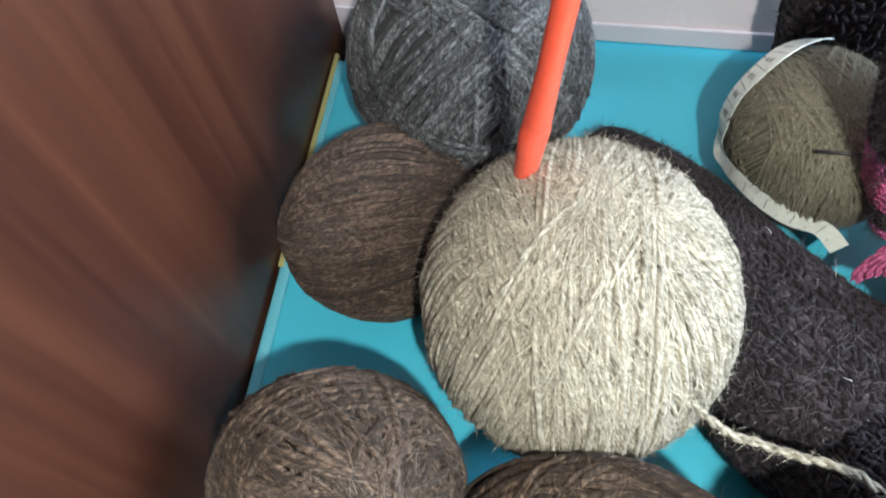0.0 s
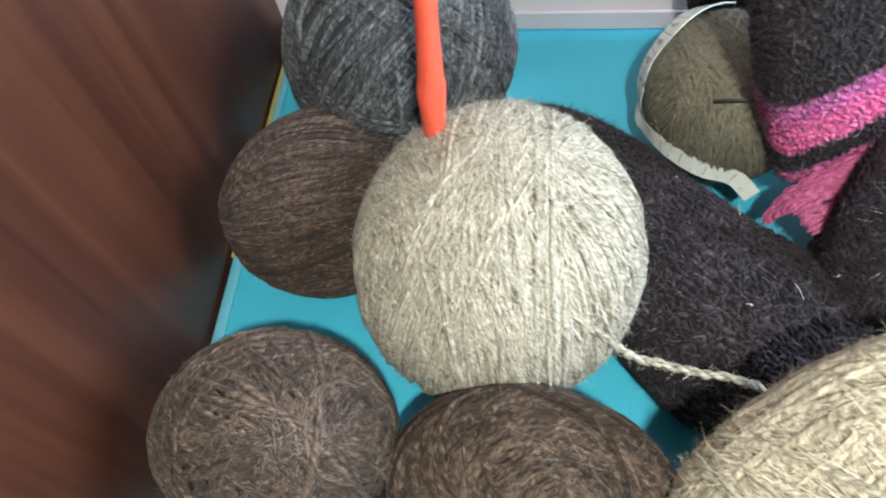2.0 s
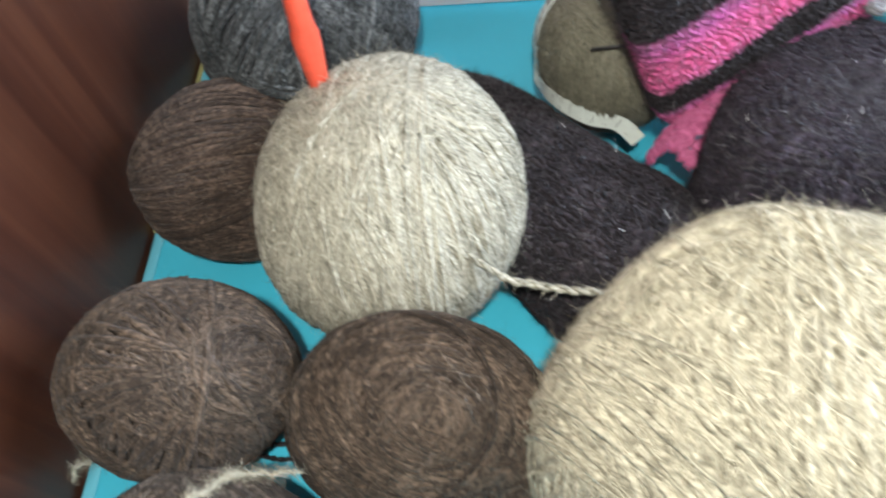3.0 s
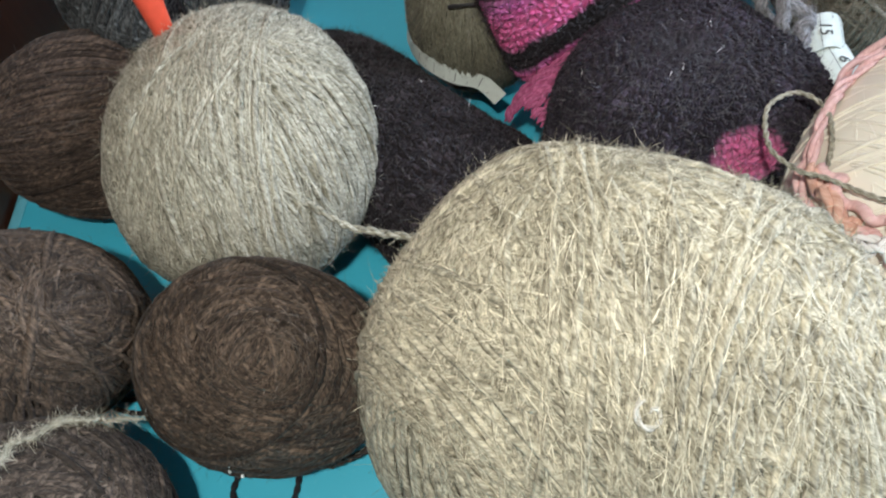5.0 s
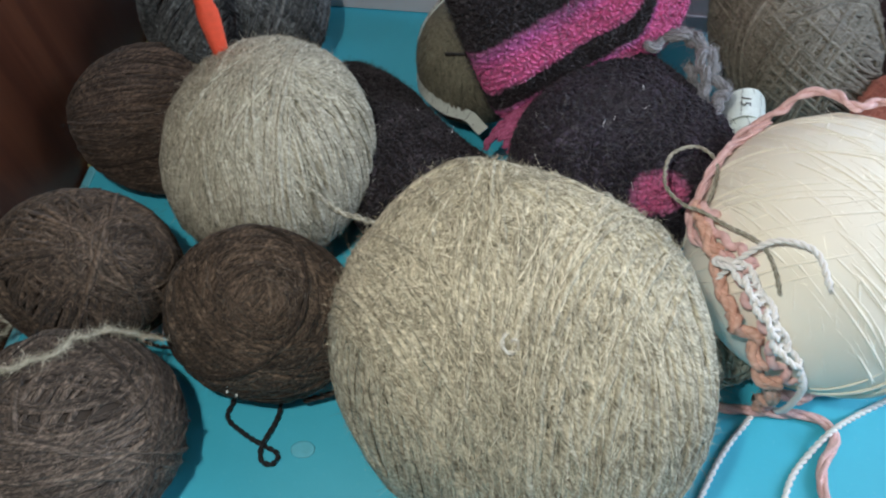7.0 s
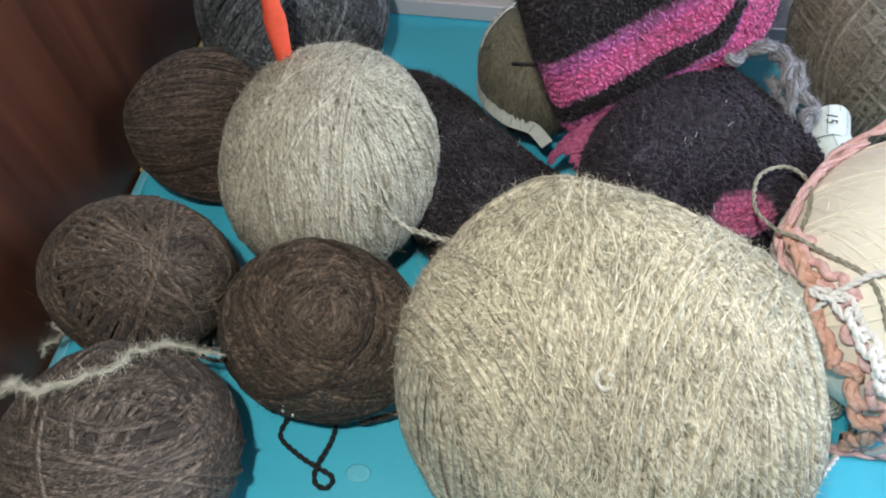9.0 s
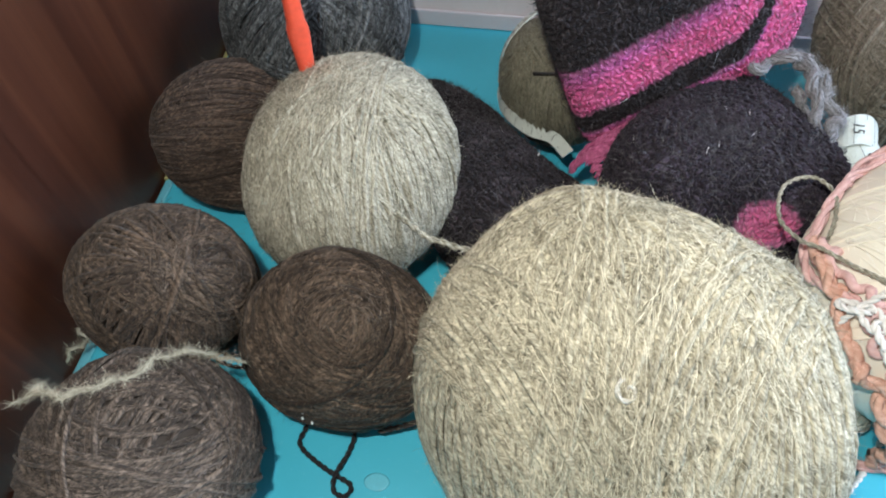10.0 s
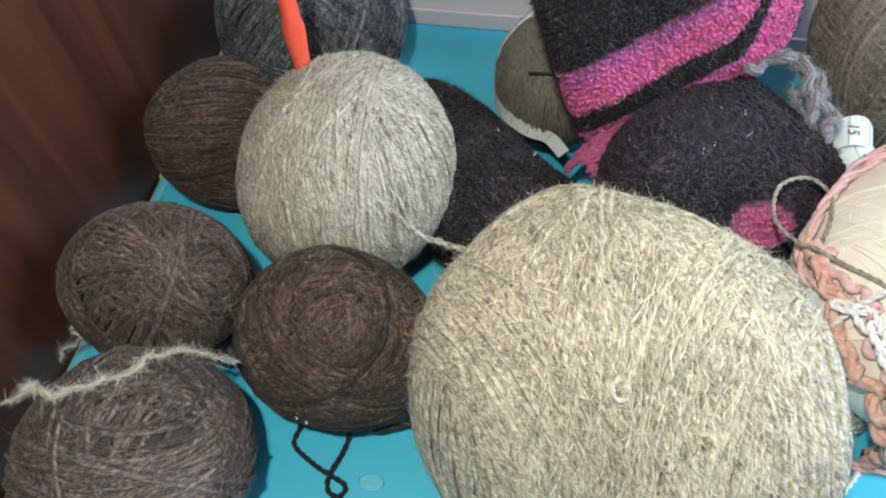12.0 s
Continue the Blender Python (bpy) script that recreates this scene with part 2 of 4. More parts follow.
# ---------------- mesh helpers ----------------
def mesh_object(name, verts, faces, material, parent=None, uvs=None, smooth=True, label=""):
    me = bpy.data.meshes.new(name)
    verts, faces = np.asarray(verts, np.float32), np.asarray(faces, np.int32)
    n = faces.shape[1]
    me.vertices.add(len(verts)), me.loops.add(faces.size), me.polygons.add(len(faces))
    me.vertices.foreach_set("co", verts.ravel())
    me.loops.foreach_set("vertex_index", faces.ravel())
    me.polygons.foreach_set("loop_start", np.arange(0, faces.size, n, dtype=np.int32))
    me.polygons.foreach_set("use_smooth", np.full(len(faces), smooth))
    if uvs is not None:
        layer = me.uv_layers.new(name="UVMap")
        layer.data.foreach_set("uv", np.asarray(uvs, np.float32).ravel())
    me.update(calc_edges=True)
    me.validate()
    me.materials.append(material)
    ob = new(name, me)
    if parent:
        ob.parent = parent
    if label:
        ob["label"] = label
    return ob


def part(name, bm, material, parent=None, label="", smooth=True):
    me = bpy.data.meshes.new(name)
    for f in bm.faces:
        f.smooth = smooth
    bm.to_mesh(me)
    bm.free()
    me.materials.append(material)
    ob = new(name, me)
    if parent:
        ob.parent = parent
    if label:
        ob["label"] = label
    return ob


def box(lo, hi, bevel=0.0):
    bm = bmesh.new()
    bmesh.ops.create_cube(bm, size=1.0)
    lo, hi = Vector(lo), Vector(hi)
    bmesh.ops.scale(bm, vec=hi - lo, verts=bm.verts)
    bmesh.ops.translate(bm, vec=(lo + hi) / 2, verts=bm.verts)
    if bevel:
        bmesh.ops.bevel(bm, geom=bm.edges[:], offset=bevel, segments=2, affect="EDGES", profile=0.6)
    return bm


def tubes(paths, radial, radius, sides, closed):
    """Tubes round many paths of equally many points: paths (n, m, 3), radial (n, m, 3) the outward way at each point."""
    n, m, _ = paths.shape
    if closed:
        tangent = np.roll(paths, -1, 1) - np.roll(paths, 1, 1)
    else:
        tangent = np.gradient(paths, axis=1)
    tangent /= np.linalg.norm(tangent, axis=2, keepdims=True) + 1e-12
    side = np.cross(tangent, radial)
    side /= np.linalg.norm(side, axis=2, keepdims=True) + 1e-12
    up = np.cross(side, tangent)
    phi = np.arange(sides) / sides * 2 * np.pi
    r = np.broadcast_to(np.asarray(radius), (n, m))[..., None, None] if np.ndim(radius) else radius
    ring = np.cos(phi)[None, None, :, None] * up[:, :, None] + np.sin(phi)[None, None, :, None] * side[:, :, None]
    verts = (paths[:, :, None] + r * ring).reshape(-1, 3)
    steps = m if closed else m - 1
    i, j, k = np.meshgrid(np.arange(n), np.arange(steps), np.arange(sides), indexing="ij")
    j2, k2 = (j + 1) % m, (k + 1) % sides
    at = lambda a, b: ((i * m + a) * sides + b).ravel()
    faces = np.stack([at(j, k), at(j2, k), at(j2, k2), at(j, k2)], 1)
    length = np.concatenate([np.zeros((n, 1)), np.cumsum(np.linalg.norm(np.diff(paths, axis=1), axis=2), 1)], 1)
    close = length[:, -1] + np.linalg.norm(paths[:, 0] - paths[:, -1], axis=1)
    full = np.concatenate([length, close[:, None]], 1)
    u0, u1 = full[i, j].ravel(), full[i, j + 1].ravel()
    v0, v1 = (k / sides).ravel(), ((k + 1) / sides).ravel()
    uv = np.stack([np.stack([u0, v0], 1), np.stack([u1, v0], 1), np.stack([u1, v1], 1), np.stack([u0, v1], 1)], 1)
    return verts, faces, uv


def spline(points, count):
    """A smooth curve through the points, in equal steps of length."""
    p = np.asarray(points, float)
    q = np.vstack([2 * p[0] - p[1], p, 2 * p[-1] - p[-2]])
    out = []
    for a, b, c, d in zip(q[:-3], q[1:-2], q[2:-1], q[3:]):
        t = np.linspace(0, 1, 24, endpoint=False)[:, None]
        out.append(0.5 * (2 * b + (c - a) * t + (2 * a - 5 * b + 4 * c - d) * t ** 2 + (3 * b - a - 3 * c + d) * t ** 3))
    out = np.vstack([*out, p[-1:]])
    s = np.concatenate([[0], np.cumsum(np.linalg.norm(np.diff(out, axis=0), axis=1))])
    return np.stack([np.interp(np.linspace(0, s[-1], count), s, out[:, a]) for a in range(3)], 1)


def strand(name, points, radius, material, parent=None, plies=2, pitch=0.007, label="", wobble=0.0, hair=None):
    """A plied yarn through the points."""
    total = float(np.sum(np.linalg.norm(np.diff(np.asarray(points, float), axis=0), axis=1)))
    count = max(20, int(total / 0.0011))
    line = spline(points, count)
    if wobble:
        line = line + np.stack([[noise.noise((x * 160, y * 160, z * 160 + 9 * a)) for x, y, z in line] for a in range(3)], 1) * wobble
    tangent = np.gradient(line, axis=0)
    tangent /= np.linalg.norm(tangent, axis=1, keepdims=True) + 1e-12
    side = np.cross(tangent, (0.13, 0.21, 1.0))
    side /= np.linalg.norm(side, axis=1, keepdims=True) + 1e-12
    up = np.cross(side, tangent)
    s = np.linspace(0, total, count)
    paths = []
    for p in range(plies):
        a = (2 * np.pi * (s / pitch + p / plies))[:, None]
        paths.append(line + radius * 0.5 * (np.cos(a) * up + np.sin(a) * side))
    paths = np.array(paths)
    fade = np.minimum(1.0, np.minimum(np.arange(count), np.arange(count)[::-1]) / 3.0 + 0.35)
    v, f, uv = tubes(paths, np.broadcast_to(up, paths.shape), np.broadcast_to(radius * (0.62 if plies < 5 else 0.26) * fade, (plies, count)), 6, False)
    ob = mesh_object(name, v, f, material, parent, uv, label=label)
    if hair:
        kind, number = hair
        pick = rng.integers(0, count, number)
        out = rng.normal(size=(number, 3))
        out -= np.sum(out * tangent[pick], 1, keepdims=True) * tangent[pick]
        out /= np.linalg.norm(out, axis=1, keepdims=True) + 1e-9
        out[:, 2] = np.abs(out[:, 2])
        tagged(fibres("fuzz", line[pick] + out * radius * 0.8, out, 0.0045, FUZZ[kind], ob, width=0.00008, lean=1.3, flow=tangent[pick], stray=0.5, rise=0.6), kind="stuff")
    return ob


def fibres(name, roots, outward, length, material, parent, width=0.00011, lean=0.8, flow=None, stray=0.5, rise=1.0):
    """Loose hairs: thin bent blades that stand off a surface."""
    n = len(roots)
    drift = rng.normal(size=(n, 3))
    if flow is not None:
        drift = flow * rng.choice((-1.0, 1.0), (n, 1)) + drift * stray
    drift -= np.sum(drift * outward, 1, keepdims=True) * outward
    drift /= np.linalg.norm(drift, axis=1, keepdims=True) + 1e-9
    curl = rng.normal(size=(n, 3)) * 0.5 * rise
    ln = length * rng.uniform(0.35, 1.0, (n, 1))
    t = np.linspace(0, 1, 4)
    pts = np.stack([roots + outward * ln * rise * (0.75 * a - 0.45 * a * a) + drift * ln * lean * a + curl * ln * a * a * 0.6 for a in t], 1)
    wide = np.cross(drift, outward)[:, None] * (width * (1.0 - 0.75 * t))[None, :, None]
    v = np.stack([pts - wide, pts + wide], 2).reshape(-1, 3)
    i, j = np.meshgrid(np.arange(n), np.arange(3), indexing="ij")
    b = (i * 8 + j * 2).ravel()
    return mesh_object(name, v, np.stack([b, b + 1, b + 3, b + 2], 1), material, parent)


# ---------------- yarn balls ----------------
def unit(v):
    v = np.asarray(v, float)
    return v / np.linalg.norm(v)


def frame_of(n):
    n = unit(n)
    u = unit(np.cross(n, (0.31, 0.17, 0.93) if abs(n[2]) < 0.8 else (0.95, 0.2, 0.1)))
    return n, u, np.cross(n, u)


def swell(d, bulge):
    """Hollows and swellings of a ball: (way, amount, breadth) each."""
    k = np.ones(d.shape[:-1])
    for way, amount, breadth in bulge:
        k = k + amount * np.exp((d @ unit(way) - 1) / breadth)
    return k


def loops(axes, alphas, shape, centre, lift, wobble, steps, bulge=()):
    """Closed turns of yarn laid round an ellipsoid: one for each axis and offset angle."""
    th = np.linspace(0, 2 * np.pi, steps, endpoint=False)
    out = []
    for n, al, up in zip(axes, alphas, lift):
        n, u, v = frame_of(n)
        sway = wobble * (np.sin(th * 2 + rng.uniform(0, 6.3)) + 0.6 * np.sin(th * 3 + rng.uniform(0, 6.3)) + 0.4 * np.sin(th * 7 + rng.uniform(0, 6.3)))
        a = al + sway
        d = np.cos(a)[:, None] * (np.cos(th)[:, None] * u + np.sin(th)[:, None] * v) + np.sin(a)[:, None] * n
        bob = 1 + up + 0.006 * np.sin(th * 5 + rng.uniform(0, 6.3)) + rng.normal(0, 0.0015, steps)
        out.append(d * (bob * swell(d, bulge))[:, None])
    d = np.array(out)
    return centre + d @ shape.T, d / np.linalg.norm(d, axis=2, keepdims=True)


def yarn_ball(label, centre, shape, wool, laps, r=0.0010, hair=3500, hair_length=0.006, steps=60, group="yarn balls", lump=0.012, hair_width=0.00011, bulge=(), core=0.966, loft=0.011, stray=0.32, rise=0.32):
    """laps: ('ring', axis, from, to, turns) lays small circles; ('fan', pole, axis, turns, spread) lays turns that meet at a pole."""
    shape, centre = np.array(shape), np.array(centre)
    bm = bmesh.new()
    bmesh.ops.create_icosphere(bm, subdivisions=5, radius=1.0)
    for v in bm.verts:
        k = core + lump * noise.noise(v.co * 3.0)
        v.co = Vector(centre + shape @ (np.array(v.co) * k * swell(np.array(v.co), bulge)))
    ball = part("yarn_ball", bm, WOOL[wool])
    tagged(ball, label, "yarn ball", group)
    seeds = []
    for number, lap in enumerate(laps):
        up0 = 0.0035 * number - 0.014
        if lap[0] == "ring":
            _, axis, a, b, turns = lap
            alphas = np.linspace(a, b, turns) + rng.normal(0, 0.010, turns)
            axes = unit(axis) + rng.normal(0, 0.05, (turns, 3))
        else:
            _, pole, axis, turns, spread = lap
            p = unit(pole)
            first = unit(np.cross(p, np.cross(unit(axis), p)))
            second = np.cross(p, first)
            turn = np.linspace(-spread, spread, turns) + rng.normal(0, 0.02, turns)
            axes = np.cos(turn)[:, None] * first + np.sin(turn)[:, None] * second + rng.normal(0, 0.03, (turns, 3))
            alphas = rng.normal(0, 0.09, turns)
        lift = up0 + rng.normal(0, loft if number > 2 else min(loft, 0.006), len(alphas))
        paths, out = loops(axes, alphas, shape, centre, lift, 0.012, steps, bulge)
        thick = r * rng.uniform(0.75, 1.25, (len(alphas), 1)) * (1 + 0.18 * rng.normal(size=(len(alphas), steps)))
        v, f, uv = tubes(paths, out, thick, 5, True)
        tagged(mesh_object("winding", v, f, WOOL[wool], ball, uv), kind="stuff")
        if number >= 1:
            flow = np.roll(paths, -1, 1) - np.roll(paths, 1, 1)
            flow /= np.linalg.norm(flow, axis=2, keepdims=True)
            seeds.append((paths.reshape(-1, 3), flow.reshape(-1, 3), out.reshape(-1, 3)))
    if hair:
        p, flow, out = (np.vstack(q) for q in zip(*seeds))
        pick = rng.integers(0, len(p), hair)
        normal = out @ np.linalg.inv(shape)
        normal /= np.linalg.norm(normal, axis=1, keepdims=True)
        root = p + normal * r * 0.6 + rng.normal(0, r * 0.7, p.shape)
        tagged(fibres("fuzz", root[pick], normal[pick], hair_length, FUZZ[wool], ball, width=hair_width, lean=1.5, flow=flow[pick], stray=stray, rise=rise), kind="stuff")
        pick = rng.integers(0, len(p), hair // 5)
        tagged(fibres("fuzz", root[pick], normal[pick], hair_length * 1.3, FUZZ[wool], ball, width=0.00008, lean=0.9), kind="stuff")
    return ball


def some_laps(seed, count, turns, spread=0.55):
    g = np.random.default_rng(seed)
    return [("ring", tuple(g.normal(size=3)), -spread, spread, turns) for _ in range(count)]


# fitted centres and half-axes of the balls, in metres
TAN = ((0.0771, 0.1639, 0.0578), [[0.056, -0.0022, 0.0049], [-0.0022, 0.0609, -0.0017], [0.0049, -0.0017, 0.0572]])
B_ONE = ((0.0006, 0.2080, 0.0385), [[0.0406, 0.0078, -0.0088], [0.0078, 0.0408, 0.0044], [-0.0088, 0.0044, 0.0372]])
B_TWO = ((-0.0025, 0.0950, 0.0465), [[0.0451, -0.0018, 0.0042], [-0.0018, 0.0368, -0.0030], [0.0042, -0.0030, 0.0460]])
B_THREE = ((0.0868, 0.0720, 0.0432), [[0.0476, -0.004, 0.007], [-0.004, 0.0300, 0.0068], [0.007, 0.0068, 0.0418]])
B_FOUR = ((0.0150, 0.0148, 0.0402), [[0.0480, -0.0008, 0.0014], [-0.0008, 0.0452, -0.0003], [0.0014, -0.0003, 0.0398]])
BIG = ((0.1988, 0.0343, 0.0723), [[0.0698, -0.0098, 0.008], [-0.0098, 0.0548, 0.0134], [0.008, 0.0134, 0.0702]])
GREY = ((0.0281, 0.2975, 0.0553), [[0.0584, -0.0025, 0.0008], [-0.0025, 0.0678, -0.0052], [0.0008, -0.0052, 0.0546]])
CREAM = ((0.3463, 0.1044, 0.0582), [[0.0636, 0.0018, -0.0032], [0.0018, 0.0635, 0.0002], [-0.0032, 0.0002, 0.0582]])
OLIVE = ((0.1835, 0.2590, 0.0410), [[0.0355, 0.0010, -0.0015], [0.0010, 0.0480, -0.0055], [-0.0015, -0.0055, 0.0405]])
FAR = ((0.3724, 0.2654, 0.053), [[0.0526, 0.0032, -0.0104], [0.0032, 0.0559, 0.0033], [-0.0104, 0.0033, 0.0521]])


# ---------------- the room ----------------
def setting(name, bm, material, label):
    ob = part(name, bm, material, smooth=False)
    return tagged(ob, label, kind="structure")


setting("floor", box((-1.6, -2.0, -0.80), (1.6, 0.75, -0.75)), FLOORING, "plain brown floor of the room")
setting("ceiling", box((-1.6, -2.0, 1.75), (1.6, 0.75, 1.80)), WHITEWASH, "plain white ceiling")
setting("wall_south", box((-1.6, -2.05, -0.75), (1.6, -2.0, 1.75)), WHITEWASH, "plain white wall behind the viewer")
setting("wall_west", box((-1.65, -2.0, -0.75), (-1.6, 0.75, 1.75)), WHITEWASH, "plain white side wall")
# east wall, with a window opening in it
for lo, hi in (((1.6, -2.0, -0.75), (1.7, 0.75, 0.15)), ((1.6, -2.0, 1.35), (1.7, 0.75, 1.75)),
               ((1.6, -2.0, 0.15), (1.7, -0.25, 1.35)), ((1.6, 0.7, 0.15), (1.7, 0.75, 1.35))):
    setting("wall_east", box(lo, hi), WHITEWASH, "plain white wall round a window opening")
# the back wall stands at the table's far edge, seven degrees askew to it
bm = box((-0.9, 0.0, -0.75), (1.9, 0.06, 1.75))
bmesh.ops.transform(bm, matrix=pose(0.0983, 0.3712, 0, 0, 0, -6.7), verts=bm.verts)
tagged(part("wall_north", bm, PLASTER, smooth=False), "pale lilac-grey rough plaster wall behind the table", kind="structure")

# low band along the foot of that wall, slightly greyer than the plaster
bm = box((-0.9, -0.0025, 0.0006), (1.9, -0.0003, 0.0130), 0.0009)
bmesh.ops.transform(bm, matrix=pose(0.0983, 0.3712, 0, 0, 0, -6.7), verts=bm.verts)
tagged(part("wall_foot_band", bm, BAND, smooth=False), "low blue-grey band along the foot of the wall", kind="structure")

# table: painted top with a worn pale left edge
table = tagged(part("table", box((-0.0590, -0.60, -0.025), (1.10, 0.50, 0.0), 0.0012), TURQUOISE, smooth=False),
               "turquoise-painted wooden table with a worn pale edge", "table")
part("edge_strip", box((-0.0655, -0.60, -0.025), (-0.0592, 0.355, -0.0006), 0.0015), EDGE, table, "pale worn turquoise edge")
part("edge_strip", box((-0.0662, 0.205, -0.012), (-0.0632, 0.36, 0.0004), 0.0006), YELLOWED, table, "yellowed strip of bare edge")
for x in (0.02, 1.02):
    for y in (-0.54, 0.22):
        part("leg", box((x - 0.025, y - 0.025, -0.75), (x + 0.025, y + 0.025, -0.0255), 0.002), TURQUOISE, table)
# cabinet on the left
cabinet = tagged(part("cabinet", box((-0.50, -0.75, -0.75), (-0.0855, 0.385, 1.05), 0.002), WOOD, smooth=False),
                 "tall red-brown varnished wooden cabinet beside the table", "cabinet")
part("side_panel", box((-0.0853, -0.752, -0.75), (-0.0672, 0.387, 1.052), 0.002), WOOD, cabinet, smooth=False)

bm = bmesh.new()
bmesh.ops.create_uvsphere(bm, u_segments=20, v_segments=8, radius=1.0)
bmesh.ops.scale(bm, vec=(0.0060, 0.0042, 0.0003), verts=bm.verts)
bmesh.ops.translate(bm, vec=(0.1061, 0.0257, 0.0003), verts=bm.verts)
tagged(part("glue_drop", bm, GLUE), "pale dried drop of glue on the table", "drop")

# ---------------- balls of yarn ----------------
tan = yarn_ball("large round ball of beige-grey wool, crochet hook in it", *TAN, "tan",
                some_laps(3, 3, 40) + [("ring", (0.9, 0.5, 0.15), -0.5, 0.6, 44), ("fan", (0.08, 0.15, 1), (1, 0, 0), 96, 1.6),
                                       ("ring", (0.96, 0.25, 0.12), -0.55, -0.05, 32), ("ring", (-0.85, 0.5, 0.1), -0.25, 0.4, 32),
                                       ("ring", (1, -0.05, 0.1), -0.15, 0.45, 30)], r=0.0009, hair=30000, hair_length=0.0055, hair_width=0.00011, core=0.978, loft=0.005, stray=0.3)
strand("loose_strand", [(0.0783, 0.1679, 0.1159), (0.0724, 0.1623, 0.115), (0.0663, 0.1562, 0.1129), (0.0622, 0.1504, 0.1103), (0.0585, 0.1451, 0.1072), (0.0547, 0.139, 0.1025)],
       0.0010, WOOL["tan"], tan, pitch=0.012, wobble=0.001, hair=("tan", 150), label="pale slack turn of yarn")
strand("yarn_tail", [(0.0857, 0.1287, 0.1010), (0.0943, 0.1225, 0.0964), (0.1007, 0.1189, 0.0915), (0.1135, 0.1152, 0.083), (0.1225, 0.1115, 0.0765),
                     (0.1315, 0.109, 0.0735), (0.144, 0.1062, 0.0725), (0.1579, 0.1032, 0.072), (0.168, 0.099, 0.068)], 0.0014, WOOL["tan"], tan, pitch=0.010, wobble=0.0008, hair=("tan", 220))

yarn_ball("small ball of fine dark brown wool against the cabinet", *B_ONE, "brown",
          some_laps(11, 3, 34) + [("fan", (-1, -0.25, 0.05), (0, 0, 1), 60, 1.6), ("ring", (-0.2, 0.5, 0.9), -0.5, 0.5, 40), ("fan", (-1, -0.2, 0.1), (0, 1, 0.4), 36, 0.7)],
          r=0.00095, hair=6000, hair_length=0.005, hair_width=0.00008, loft=0.013, stray=0.2)
two = yarn_ball("ball of dark umber-brown wool with a coiled middle", *B_TWO, "umber",
                some_laps(21, 3, 34) + [("ring", (0.49, -0.46, 0.74), 0.0, 0.55, 26), ("fan", (0.55, -0.30, 0.80), (0.6, 0.8, 0), 40, 1.5), ("ring", (0.80, -0.15, 0.60), 0.95, 1.45, 16),
                                        ("ring", (0.49, -0.46, 0.74), -0.05, 0.30, 16)], r=0.00105, hair=9000, hair_length=0.0055, hair_width=0.00008, core=0.958, loft=0.015, stray=0.22, rise=0.28)
strand("yarn_end", [(-0.012, 0.1165, 0.0765), (-0.005, 0.1205, 0.0755), (0.001, 0.1235, 0.0730), (0.0045, 0.1262, 0.0705)], 0.0013, WOOL["umber"], two)
three = yarn_ball("ball of dark brown wool wound in rings", *B_THREE, "umber",
                  some_laps(31, 3, 34) + [("ring", (0.05, -0.45, 0.9), 0.15, 0.75, 24), ("ring", (0.1, -0.5, 0.9), 0.75, 1.4, 18), ("ring", (0.4, -0.1, 0.9), 0.1, 0.8, 22),
                                          ("ring", (-0.5, -0.3, 0.8), 0.2, 0.9, 20)], r=0.00105, hair=9000, hair_length=0.0055, hair_width=0.00008, core=0.958, loft=0.015, stray=0.22, rise=0.28)
strand("yarn_tail", [(0.071, 0.052, 0.009), (0.068, 0.047, 0.003), (0.067, 0.039, 0.0022), (0.078, 0.031, 0.0022), (0.087, 0.0265, 0.0022), (0.095, 0.0225, 0.002),
                     (0.0935, 0.0178, 0.002), (0.0885, 0.0185, 0.002), (0.0865, 0.0225, 0.002), (0.0875, 0.027, 0.0042), (0.091, 0.037, 0.003), (0.0925, 0.046, 0.004),
                     (0.091, 0.053, 0.011)], 0.0012, WOOL["charcoal"], three, label="charcoal yarn end in a loop")
strand("yarn_tail", [(0.105, 0.045, 0.012), (0.120, 0.050, 0.012), (0.131, 0.056, 0.014), (0.140, 0.060, 0.016)], 0.0014, WOOL["taupe"], three)
for at in ((0.0735, 0.0425, 0.027), (0.079, 0.040, 0.029), (0.0745, 0.0435, 0.031)):
    bm = bmesh.new()
    bmesh.ops.create_icosphere(bm, subdivisions=2, radius=0.0009)
    bmesh.ops.scale(bm, vec=(0.6, 0.8, 1.5), verts=bm.verts)
    bmesh.ops.translate(bm, vec=at, verts=bm.verts)
    part("white_fleck", bm, WOOL["white"], three, "tiny white fleck of fluff")
four = yarn_ball("ball of greyish taupe wool with a pale strand across it", *B_FOUR, "taupe",
                 some_laps(41, 3, 36) + [("ring", (0.1, 0.5, 0.85), 0.25, 0.95, 26), ("fan", (0.96, -0.15, 0.22), (0, 0.3, 1), 50, 1.2), ("ring", (0.8, 0.2, 0.4), -0.1, 0.5, 14)], r=0.00105, hair=9000, hair_length=0.0055, hair_width=0.00008, core=0.958, loft=0.015, stray=0.22, rise=0.28)
strand("pale_strand", [(-0.0275, 0.0225, 0.073), (-0.0205, 0.0277, 0.0725), (-0.012, 0.0225, 0.079), (0.0014, 0.0218, 0.0838), (0.0135, 0.0267, 0.0848), (0.0232, 0.0334, 0.082),
                       (0.028, 0.0466, 0.0735), (0.036, 0.0525, 0.0645), (0.048, 0.057, 0.050)], 0.0006, WOOL["tan"], four, plies=3, pitch=0.012, wobble=0.0022, hair=("tan", 2200), label="fluffy pale grey strand")
strand("yarn_end", [(0.050, 0.020, 0.064), (0.058, 0.022, 0.052), (0.0615, 0.0235, 0.042), (0.0645, 0.0235, 0.037)], 0.0017, WOOL["charcoal"], four)
